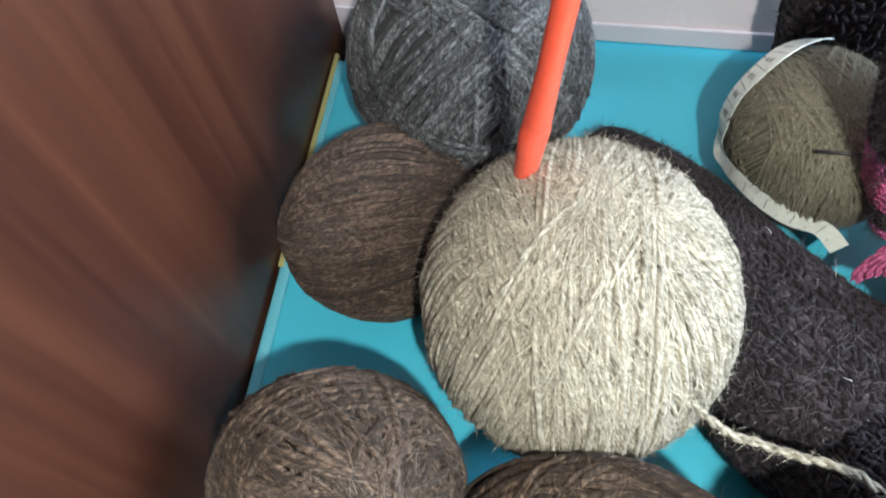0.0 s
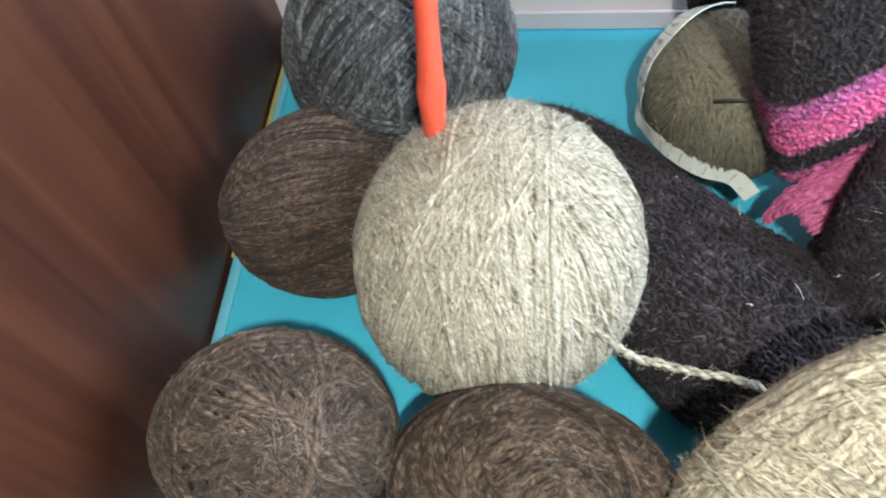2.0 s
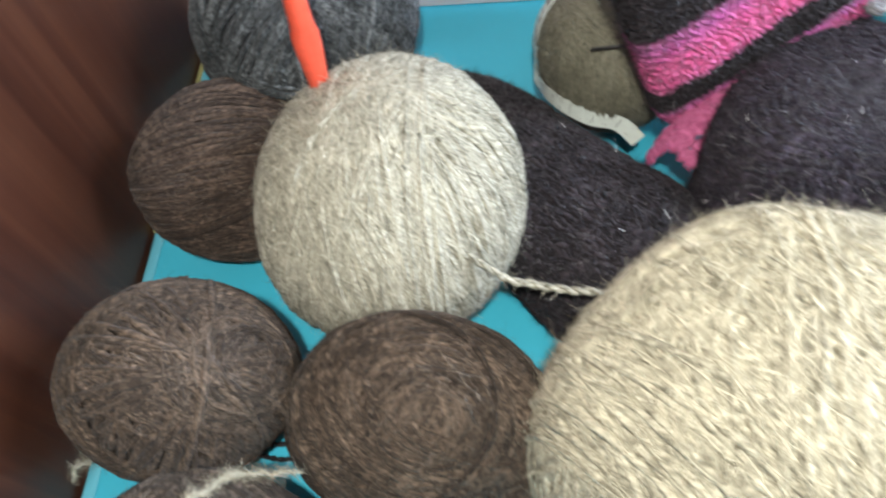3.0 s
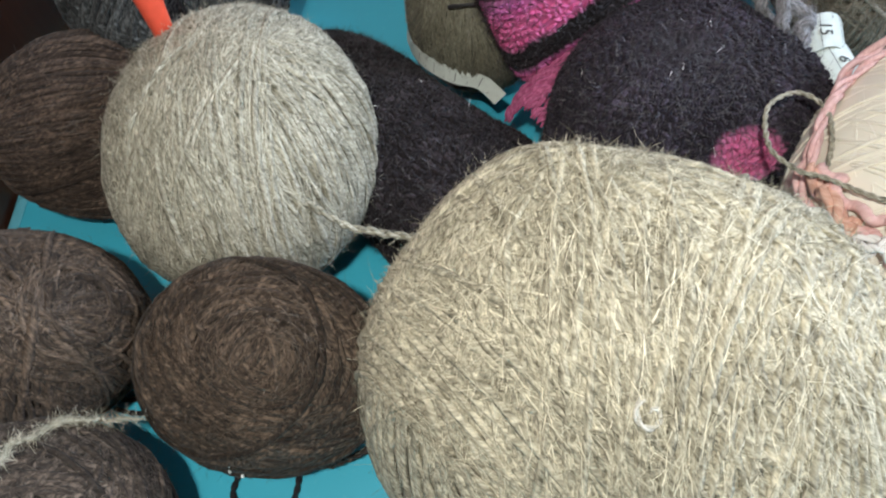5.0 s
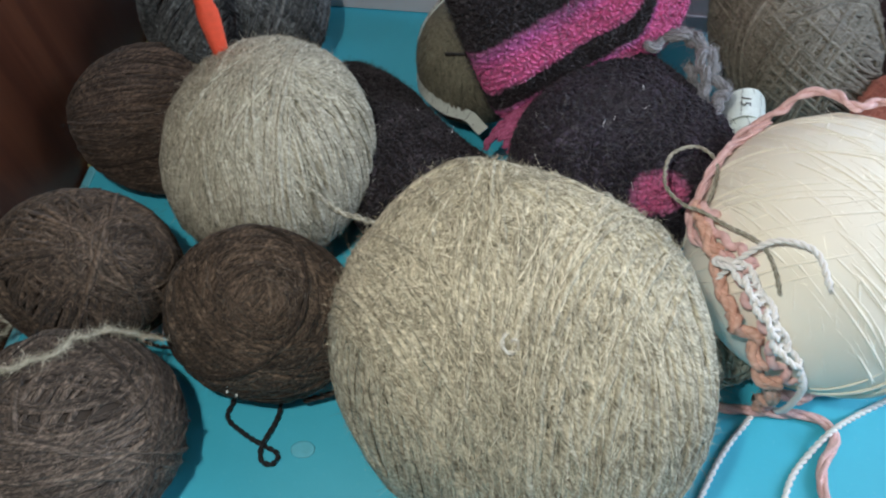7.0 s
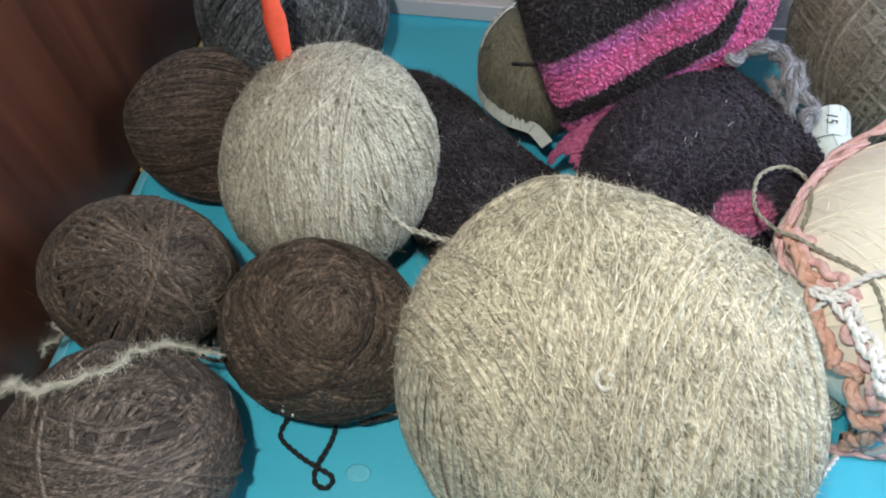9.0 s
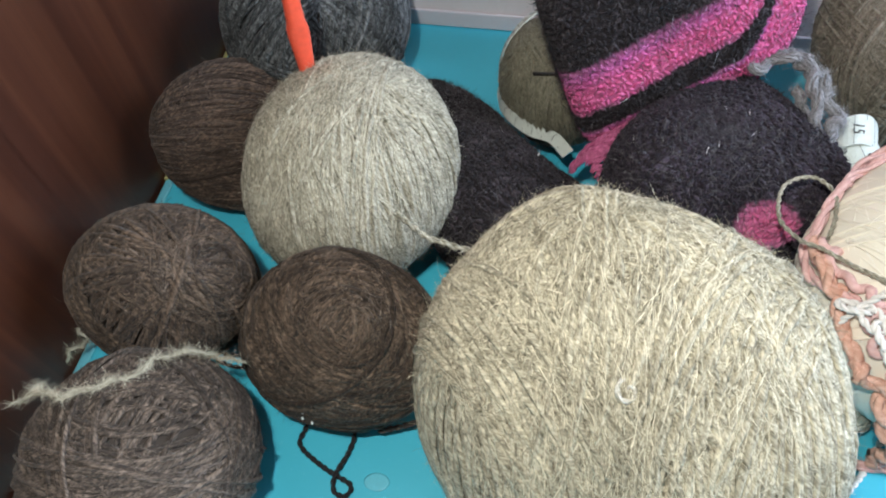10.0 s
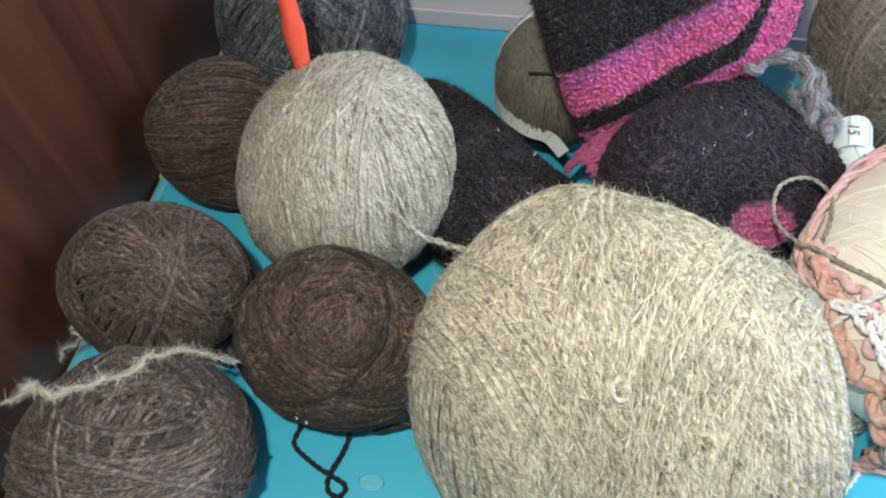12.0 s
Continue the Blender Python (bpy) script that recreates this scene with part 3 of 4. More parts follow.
strand("dark_yarn_loop", [(0.004, 0.085, 0.004), (0.0125, 0.0838, 0.004), (0.018, 0.0822, 0.004), (0.027, 0.0825, 0.003), (0.0305, 0.079, 0.003), (0.027, 0.0762, 0.003), (0.020, 0.0768, 0.003),
                         (0.012, 0.0795, 0.003)], 0.0011, WOOL["charcoal"], two, label="charcoal yarn loop on the table")
strand("fluff", [(-0.0441, 0.0816, 0.035), (-0.05, 0.0782, 0.028), (-0.0476, 0.0766, 0.022), (-0.0596, 0.0747, 0.012), (-0.0688, 0.0715, 0.003)],
       0.0008, WOOL["pale"], two, wobble=0.003, hair=("tan", 500), label="frizzy pale tuft of fluff")

big = yarn_ball("very large egg-shaped ball of coarse straw-beige wool", *BIG, "straw",
                some_laps(5, 3, 54) + [("ring", (1, 0.15, 0.2), -0.9, 0.9, 100), ("fan", (0.0, 0.55, 0.85), (1, 0, 0), 104, 1.6),
                                       ("ring", (0.95, -0.2, 0.1), -0.3, 0.25, 34), ("ring", (0.8, 0.45, 0.3), -0.75, -0.2, 36),
                                       ("ring", (0.85, -0.45, 0.25), 0.3, 0.8, 30)], r=0.00102, hair=46000, steps=80, hair_length=0.0058, hair_width=0.00011, core=0.975, loft=0.0065, stray=0.22,
                bulge=[((0.75, 0.45, 0.55), 0.058, 0.10), ((-0.25, 0.70, 0.72), 0.086, 0.06)])
turn = np.linspace(0, 4.2 * math.pi, 26)
strand("curl", [(0.1998 + 0.0047 * (1 - 0.10 * a) * math.cos(a), 0.0198 + 0.0043 * (1 - 0.10 * a) * math.sin(a), 0.1262 + 0.0018 * math.sin(a)) for a in turn[:18]], 0.0007, WOOL["pale"], big,
       label="little pale curl of yarn")

yarn_ball("dark slate-grey mohair yarn ball by the wall", *GREY, "slate",
          some_laps(51, 4, 36) + [("ring", (0.6, 0.75, 0.3), -0.2, 0.45, 30), ("ring", (-0.7, 0.6, 0.4), -0.45, 0.1, 28), ("ring", (0.15, -0.6, 0.8), 0.1, 0.7, 24), ("ring", (0.7, 0.3, -0.6), -0.2, 0.4, 24)],
          r=0.00115, hair=6000, hair_length=0.008)
olive = yarn_ball("olive-grey wool ball with a needle and a measuring tape round it", *OLIVE, "olive",
                  some_laps(61, 3, 38, 0.8) + [("fan", (0.1, -0.3, 0.9), (1, 0, 0), 84, 1.6), ("ring", (1, 0.1, 0.1), -0.8, 0.8, 70), ("ring", (0.8, -0.5, 0.1), -0.3, 0.4, 22), ("ring", (0.9, 0.4, 0.3), -0.3, 0.3, 18)], r=0.00075, hair=16000, hair_length=0.004, core=0.985, loft=0.005)
yarn_ball("grey-olive ball of slack thick wool", *FAR, "greyolive",
          some_laps(71, 4, 30) + [("ring", (0.5, 0.3, 0.8), -0.5, 0.6, 30), ("ring", (0.8, -0.5, -0.3), -0.1, 0.7, 24), ("ring", (0.3, -0.9, 0.2), 0.1, 0.6, 16)], r=0.0010, hair=9000, hair_length=0.007, loft=0.007)
yarn_ball("salmon-pink ball of cotton yarn", (0.430, 0.207, 0.034), np.diag((0.034, 0.034, 0.034)).tolist(), "salmon", some_laps(81, 6, 26), r=0.0011, hair=500, steps=44)
yarn_ball("dark maroon ball of wool near the wall", (0.437, 0.285, 0.042), np.diag((0.042, 0.040, 0.042)).tolist(), "maroon", some_laps(91, 6, 28), r=0.0011, hair=700, steps=44)
cream = yarn_ball("large smooth cream ball of soft cotton yarn", *CREAM, "cream",
                  some_laps(101, 3, 34) + [("ring", (0.75, 0.6, 0.2), -0.6, 0.6, 42), ("fan", (0.60, -0.20, 0.75), (0.3, 1, 0), 34, 0.9), ("ring", (0.8, 0.2, -0.5), -0.2, 0.6, 24)], r=0.0005, hair=700, lump=0.004, steps=72, core=1.003, loft=0.0018)

# ---------------- knitted pieces ----------------
def knitted(name, label, category, surface, rounds, columns, material, fuzz, hair, m=None, stitch=0.0046, nu=120, nv=72, v0=0.03, v1=0.97, hair_length=0.008, lint=24):
    """A soft knitted body from surface(u, v), with its stitches standing proud in rows and loose hairs over it."""
    u, v = np.meshgrid(np.arange(nu) / nu, np.linspace(0, 1, nv), indexing="ij")
    p = surface(u.ravel(), v.ravel()).reshape(nu, nv, 3)
    i, j = np.meshgrid(np.arange(nu), np.arange(nv - 1), indexing="ij")
    at = lambda a, b: ((a % nu) * nv + b).ravel()
    f = np.stack([at(i, j), at(i + 1, j), at(i + 1, j + 1), at(i, j + 1)], 1)
    body = mesh_object(name, p.reshape(-1, 3), f, material)
    tagged(body, label, category)

    def frame_at(uu, vv):
        e = 1e-3
        p0 = surface(uu, vv)
        du = surface(uu + e, vv) - surface(uu - e, vv)
        dv = surface(uu, vv + e) - surface(uu, vv - e)
        du /= np.linalg.norm(du, axis=1, keepdims=True) + 1e-12
        n = np.cross(du, dv)
        n /= np.linalg.norm(n, axis=1, keepdims=True) + 1e-12
        return p0, du, np.cross(n, du), n

    # stitches: two slanting leaves to each
    rows, cols, hand = np.meshgrid(np.arange(rounds), np.arange(columns), (-1.0, 1.0), indexing="ij")
    vv = (v0 + (v1 - v0) * (rows + 0.5) / rounds).ravel() + rng.normal(0, 0.12 / rounds, rows.size)
    uu = ((cols + 0.5 + 0.22 * hand) / columns).ravel() + rng.normal(0, 0.10 / columns, rows.size)
    p0, du, dv, n = frame_at(uu, np.clip(vv, 0.01, 0.99))
    hand = hand.ravel()[:, None]
    slant = 0.42 + rng.normal(0, 0.55, (len(uu), 1))
    along = np.cos(slant) * dv + np.sin(slant) * hand * du
    across = np.cross(n, along)
    long = stitch * rng.uniform(0.50, 0.72, (len(uu), 1))
    wide, high = stitch * 0.27, stitch * 0.25 * rng.uniform(0.6, 1.3, (len(uu), 1))
    ring = []
    for s, k in ((-1.0, 0.0), (-0.55, 0.85), (0.1, 1.0), (0.65, 0.8), (1.0, 0.0)):
        for a in range(5):
            phi = 2 * math.pi * a / 5
            ring.append(p0 + along * long * s + across * wide * k * math.cos(phi) + n * (high * (0.35 + 0.35 * (1 - s * s)) + high * k * math.sin(phi)))
    verts = np.stack(ring, 1).reshape(-1, 3)
    a, b, c = np.meshgrid(np.arange(len(uu)), np.arange(4), np.arange(5), indexing="ij")
    q = lambda bb, cc: (a * 25 + bb * 5 + cc % 5).ravel()
    st = mesh_object("stitches", verts, np.stack([q(b, c), q(b, c + 1), q(b + 1, c + 1), q(b + 1, c)], 1), material, body)
    tagged(st, kind="stuff")
    uu, vv = rng.uniform(0, 1, hair), rng.uniform(0.02, 0.98, hair)
    p0, du, dv, n = frame_at(uu, vv)
    h = fibres("fuzz", p0 + n * 0.001, n, hair_length, FUZZ[fuzz], body, width=0.00013, lean=0.9)
    uu, vv = rng.uniform(0, 1, lint), rng.uniform(0.05, 0.95, lint)
    p0, du, dv, n = frame_at(uu, vv)
    if lint:
        tagged(fibres("lint", p0 + n * 0.002, n, 0.005, FUZZ["white"], body, width=0.0001, lean=1.2), kind="stuff")
    tagged(h, kind="stuff")
    if m is not None:
        body.matrix_world = m
    return body


def lumps(p, size, depth):
    return np.array([noise.noise(Vector(q) * size) for q in p])[:, None] * depth


def blob(radii, power, seed, depth=0.006, size=22.0, taper=0.0):
    """A rounded box-like cushion round its own centre; v runs up, u round."""
    def surface(u, v):
        a, b = 2 * np.pi * u, np.pi * (np.clip(v, 0, 1) - 0.5)
        d = np.stack([np.cos(a) * np.cos(b), np.sin(a) * np.cos(b), np.sin(b)], 1)
        k = np.sum(np.abs(d) ** power, 1) ** (-1 / power)
        p = d * k[:, None] * np.array(radii)
        p[:, 1] *= 1 + taper * p[:, 0] / radii[0]
        return p + d * lumps(p + seed, size, depth)
    return surface


def along_spine(points, wide, high, seed):
    """A flattened tube that follows a spine; v runs along it, u round."""
    pts, wide, high = np.asarray(points, float), np.asarray(wide), np.asarray(high)

    def surface(u, v):
        v = np.clip(v, 0, 1)
        s = v * (len(pts) - 1)
        line = spline(pts, 61)
        grid = np.linspace(0, 1, 61)
        c = np.stack([np.interp(v, grid, line[:, a]) for a in range(3)], 1)
        t = np.stack([np.interp(v, grid, np.gradient(line[:, a])) for a in range(3)], 1)
        t[:, 2] = 0
        t /= np.linalg.norm(t, axis=1, keepdims=True) + 1e-12
        side = np.stack([t[:, 1], -t[:, 0], np.zeros(len(t))], 1)
        end = np.sqrt(np.clip(1 - np.abs(2 * v - 1) ** 6, 0.0004, 1))
        w, h = np.interp(s, np.arange(len(pts)), wide) * end, np.interp(s, np.arange(len(pts)), high) * end
        a = -2 * np.pi * u
        ca, sa = np.cos(a), np.sin(a)
        k = (np.abs(ca) ** 2.1 + np.abs(sa) ** 2.1) ** (-1 / 2.1)
        p = c + side * (w * k * ca)[:, None] + np.array((0, 0, 1.0)) * (h * k * sa)[:, None]
        out = side * ca[:, None] + np.array((0, 0, 1.0)) * sa[:, None]
        return p + out * lumps(p + seed, 26.0, 0.006)
    return surface


dark_knit = knitted("knitted_slipper", "black-brown fuzzy knitted woollen slipper lying folded", "slipper",
                    along_spine([(0.090, 0.287, 0.010), (0.104, 0.263, 0.018), (0.117, 0.234, 0.026), (0.128, 0.198, 0.028), (0.147, 0.168, 0.031), (0.170, 0.140, 0.032), (0.190, 0.115, 0.032), (0.204, 0.096, 0.030)],
                                (0.014, 0.022, 0.030, 0.035, 0.037, 0.038, 0.037, 0.030), (0.010, 0.016, 0.023, 0.027, 0.029, 0.030, 0.030, 0.028), 3.0),
                    62, 50, KNIT, "dark", 14000, stitch=0.0040, hair_length=0.006)


def slanted(radii, power, seed, depth, slant):
    """A cushion whose rows climb along its length."""
    base = blob(radii, power, seed, depth)

    def surface(u, v):
        p = base(u, v)
        p[:, 2] += slant * p[:, 0]
        return p
    return surface


CUFF = pose(0.2300, 0.2190, 0.1195, 2, -18, 14)
striped = knitted("striped_knit_cuff", "dark mohair knitted cuff with magenta pink stripes, folded", "knitwear",
                  slanted((0.058, 0.016, 0.068), 4.2, 5.0, 0.004, 0.20), 60, 92, STRIPED, "dark", 14000, CUFF, stitch=0.0032)
back_fold = knitted("back_fold", "", "", blob((0.046, 0.018, 0.066), 3.5, 6.0, 0.005), 40, 44, KNIT, "dark", 1500, pose(0.2210, 0.3200, 0.0680, 0, -8, 4))
back_fold.parent = striped
back_fold.matrix_parent_inverse = CUFF.inverted()

# slack skein of pink yarn between the cuff and the sock
skein = tagged(new("pink_skein"), "slack skein of pink woollen yarn tucked under the striped cuff", "yarn")
skein.location = (0.205, 0.180, 0.03)
for k in range(11):
    f = k / 10.0
    droop = rng.normal(0, 0.0012, 4)
    ply = strand("pink_strand", [(0.1895 + 0.014 * f, 0.1900 - 0.014 * f, 0.034 + 0.014 * math.sin(2.6 * f) + droop[0]), (0.198 + 0.013 * f, 0.1955 - 0.012 * f, 0.048 + 0.004 * math.sin(3 * f) + droop[1]),
                                 (0.212 + 0.010 * f, 0.198 - 0.012 * f, 0.060 + droop[2]), (0.236 + 0.006 * f, 0.205 - 0.010 * f, 0.073 + droop[3]), (0.262 + 0.004 * f, 0.215 - 0.006 * f, 0.083)],
                 0.0015, WOOL["magenta"], None, pitch=0.012, wobble=0.0012)
    ply.parent = skein
    ply.matrix_parent_inverse = Matrix.Translation((-0.205, -0.180, -0.03))
lower = knitted("knitted_sock", "dark purple-grey knitted mohair sock with a pink toe", "sock",
                blob((0.056, 0.046, 0.044), 2.9, 9.0, taper=0.50), 46, 80, PATCHED, "dark", 13000, stitch=0.0034, hair_length=0.006, m=pose(0.2530, 0.1705, 0.0435, 0, 0, 24))
# ash-grey crocheted trim at the sock's edge
trim = tagged(strand("crochet_trim", [(0.268, 0.215, 0.088), (0.2846, 0.2245, 0.088), (0.2995, 0.2225, 0.086), (0.3055, 0.207, 0.085), (0.303, 0.196, 0.083), (0.3085, 0.189, 0.080), (0.302, 0.176, 0.077), (0.296, 0.166, 0.072)],
                     0.0036, WOOL["ash"], None, plies=6, pitch=0.024, wobble=0.006, hair=("ash", 1600)), "fluffy ash-grey crocheted trim beside the sock", "trim")
strand("trim_row", [(0.272, 0.211, 0.089), (0.286, 0.2175, 0.090), (0.2965, 0.2125, 0.088), (0.299, 0.200, 0.086), (0.298, 0.188, 0.083), (0.297, 0.176, 0.079)], 0.0036, WOOL["ash"], trim, plies=6, pitch=0.024, wobble=0.005, hair=("ash", 900))
strand("trim_row", [(0.2935, 0.206, 0.080), (0.300, 0.196, 0.070), (0.306, 0.184, 0.060), (0.303, 0.174, 0.050), (0.299, 0.170, 0.02), (0.300, 0.170, 0.004)], 0.0036, WOOL["ash"], trim, plies=6, pitch=0.024, wobble=0.005, hair=("ash", 900))

# ---------------- crochet hook and needle ----------------
tip, way = Vector((0.0600, 0.1860, 0.1030)), Vector((0.12, -0.19, 1.0)).normalized()


def rod(sections):
    """A rounded-square bar through cross-sections of (height, half width, half depth)."""
    bm = bmesh.new()
    rings = []
    for z, a, b in sections:
        ring = []
        for t in [2 * math.pi * k / 20 for k in range(20)]:
            k = (abs(math.cos(t)) ** 2.6 + abs(math.sin(t)) ** 2.6) ** (-1 / 2.6)
            ring.append(bm.verts.new((a * k * math.cos(t), b * k * math.sin(t), z)))
        rings.append(ring)
    for r0, r1 in zip(rings, rings[1:]):
        for k in range(20):
            bm.faces.new((r0[k], r0[(k + 1) % 20], r1[(k + 1) % 20], r1[k]))
    bmesh.ops.transform(bm, matrix=Matrix.Translation(tip) @ way.to_track_quat("Z", "Y").to_matrix().to_4x4(), verts=bm.verts)
    return bm


hook = tagged(part("crochet_hook", rod([(-0.030, 0.0030, 0.0030), (-0.004, 0.0034, 0.0032), (0.000, 0.0037, 0.0034), (0.012, 0.0043, 0.0032), (0.024, 0.0050, 0.0030), (0.029, 0.0050, 0.0033),
                                        (0.034, 0.0041, 0.0037)]), ORANGE), "coral-orange plastic crochet hook stuck upright in a yarn ball", "crochet hook")
part("shaft", rod([(0.0338, 0.0041, 0.0037), (0.060, 0.0031, 0.0031), (0.130, 0.0027, 0.0027), (0.134, 0.0023, 0.0023), (0.136, 0.0014, 0.0014), (0.1363, 0.0002, 0.0002)]), ORANGE, hook)

needle_at, needle_way = Vector((0.1683, 0.2215, 0.0755)), Vector((1.0, -0.35, 0.30)).normalized()
bm = bmesh.new()
bmesh.ops.create_cone(bm, segments=12, radius1=0.0009, radius2=0.0006, depth=0.017, cap_ends=True)
bmesh.ops.transform(bm, matrix=Matrix.Translation(needle_at + needle_way * 0.0078) @ needle_way.to_track_quat("Z", "Y").to_matrix().to_4x4(), verts=bm.verts)
needle = tagged(part("needle", bm, DARKSTEEL), "dark steel sewing needle stuck in olive wool", "needle")
bm = bmesh.new()
bmesh.ops.create_icosphere(bm, subdivisions=2, radius=0.0009)
bmesh.ops.translate(bm, vec=needle_at, verts=bm.verts)
part("needle_head", bm, STEEL, needle, "bright steel head")


# ---------------- measuring tape ----------------
def band(name, line, outward, width_way, width, material, parent=None, thick=0.0005):
    """A ribbon with thickness that follows a line."""
    n = len(line)
    w = np.asarray(width_way, float)
    w = np.broadcast_to(w, (n, 3)) * np.reshape(width, (-1, 1)) / 2
    o = outward * thick
    v = np.stack([line - w, line + w, line + w + o, line - w + o], 1).reshape(-1, 3)
    i, k = np.meshgrid(np.arange(n - 1), np.arange(4), indexing="ij")
    f = np.stack([(i * 4 + k).ravel(), (i * 4 + (k + 1) % 4).ravel(), (i * 4 + 4 + (k + 1) % 4).ravel(), (i * 4 + 4 + k).ravel()], 1)
    return mesh_object(name, v, f, material, parent, smooth=False)


def ticks(parent, line, outward, width_way, width, step, offset=0.0, bars=True):
    """Centimetre lines across the tape, short lines between, and a bar where each number stands."""
    s = np.concatenate([[0], np.cumsum(np.linalg.norm(np.diff(line, axis=0), axis=1))])
    at = lambda d, arr: np.array([np.interp(d, s, arr[:, a]) for a in range(3)])
    ww = np.broadcast_to(np.asarray(width_way, float), line.shape)
    d, k = offset, 0
    while d < s[-1] - 0.001:
        c, o, w = at(d, line), unit(at(d, outward)), unit(at(d, ww))
        t = unit(at(d + 0.0008, line) - at(d - 0.0008, line))
        full = k % 2 == 0
        lo, hi = (-0.5, 0.5) if full else (0.28, 0.5)
        q = [c + w * width * lo + t * 0.00014, c + w * width * hi + t * 0.00014, c + w * width * hi - t * 0.00014, c + w * width * lo - t * 0.00014]
        q = [p + o * 0.0008 for p in q]
        mesh_object("tick", q, [(0, 1, 2, 3)], INK, parent, smooth=False)
        if full and bars and d + step * 0.5 < s[-1]:
            m = at(d + step * 0.5, line) + unit(at(d + step * 0.5, outward)) * 0.0008
            for side in (-0.11, 0.11):
                q = [m + w * width * (side + b) + t * step * a for a, b in ((-0.14, -0.045), (0.14, -0.045), (0.14, 0.045), (-0.14, 0.045))]
                mesh_object("number_bar", q, [(0, 1, 2, 3)], INK, parent, smooth=False)
        d += step / 2
        k += 1


def number(text, where, right, up, size, parent):
    curve = bpy.data.curves.new("number", "FONT")
    curve.body, curve.size, curve.align_x, curve.align_y, curve.extrude = text, size, "CENTER", "CENTER", 0.00005
    ob = new("number", curve)
    dg = bpy.context.evaluated_depsgraph_get()
    me = bpy.data.meshes.new_from_object(ob.evaluated_get(dg))
    bpy.data.objects.remove(ob)
    r, u = Vector(right).normalized(), Vector(up).normalized()
    n = r.cross(u).normalized()
    u = n.cross(r)
    me.transform(Matrix((( r.x, u.x, n.x, where[0]), (r.y, u.y, n.y, where[1]), (r.z, u.z, n.z, where[2]), (0, 0, 0, 1))))
    me.materials.clear()
    me.materials.append(INK)
    ob = new("number", me)
    ob.parent = parent
    return ob


# part of the tape that hugs the olive ball and runs on along the slipper
path = spline([(0.1860, 0.2960, 0.0640), (0.1745, 0.2860, 0.0710), (0.1645, 0.2790, 0.0710), (0.1563, 0.2737, 0.0645), (0.1493, 0.2682, 0.0510), (0.1478, 0.2635, 0.0390), (0.1480, 0.2590, 0.0310),
               (0.1519, 0.2335, 0.041), (0.1651, 0.2218, 0.043), (0.1764, 0.2142, 0.042), (0.1845, 0.2093, 0.038), (0.1897, 0.2049, 0.032)], 110)
hold, sphere = np.array(OLIVE[0]), np.array(OLIVE[1])
reach = np.linalg.solve(sphere, (path - hold).T).T
far_out = np.linalg.norm(reach, axis=1, keepdims=True)
path = hold + (reach * np.maximum(1.0, 1.045 / far_out)) @ sphere.T
path = spline(path[::9], 110)
mid = np.array((0.1950, 0.2550, 0.030))
outw = path - mid
outw[:, 2] = np.interp(np.arange(110), (0, 45, 62, 109), (0.060, 0.040, 0.010, 0.014))
outw /= np.linalg.norm(outw, axis=1, keepdims=True)
tang = np.gradient(path, axis=0)
wway = np.cross(tang, outw)
wway /= np.linalg.norm(wway, axis=1, keepdims=True)
tape = tagged(band("measuring_tape", path, outw, wway, np.interp(np.arange(110), (0, 45, 60, 90, 109), (0.0125, 0.0125, 0.0055, 0.0082, 0.0078)), TAPE), "pale green-white vinyl measuring tape round an olive wool ball", "measuring tape")
ticks(tape, path[:50], outw[:50], wway[:50], 0.0112, 0.0095)
ticks(tape, path[66:], outw[66:], wway[66:], 0.0050, 0.0120, 0.003, False)

# the rest of a tape, rolled up beside the cream ball
a = np.linspace(-0.9, 2 * math.pi - 0.9, 60)
roll_axis = unit((0.22, 1.0, 0.12))
ring1 = np.stack([0.3255 + 0.0190 * np.cos(a), 0.1965 + 0.004 * np.cos(a), 0.0325 + 0.0318 * np.sin(a)], 1)
out1 = np.stack([np.cos(a) / 0.0190, np.zeros(60), np.sin(a) / 0.0318], 1)
out1 /= np.linalg.norm(out1, axis=1, keepdims=True)
roll = tagged(band("measuring_tape_roll", ring1, out1, roll_axis, 0.019, TAPE), "loosely rolled pale vinyl measuring tape with printed numbers", "measuring tape")
ticks(roll, ring1, out1, roll_axis, 0.019, 0.0125, 0.0060, False)
ring2 = np.stack([0.3290 + 0.0190 * np.cos(a), 0.1835 + 0.005 * np.cos(a), 0.0300 + 0.0292 * np.sin(a)], 1)
loop2 = band("tape_loop", ring2, out1, unit((-0.25, 1.0, 0.25)), 0.017, TAPE, roll)
ticks(roll, ring2, out1, unit((-0.25, 1.0, 0.25)), 0.017, 0.0125, 0.002, False)
for text, k, lines, ax in (("15", 1.55, ring1, 0.0), ("16", 2.25, ring1, 0.0), ("6", 1.5, ring2, -0.001), ("8", 0.9, ring2, 0.0)):
    w = int((k + 0.9) / (2 * math.pi) * 59)
    o = out1[w]
    t = unit(lines[w] - lines[w + 1])
    number(text, lines[w] + o * 0.0009 + roll_axis * ax, -roll_axis, t, 0.0075, roll)

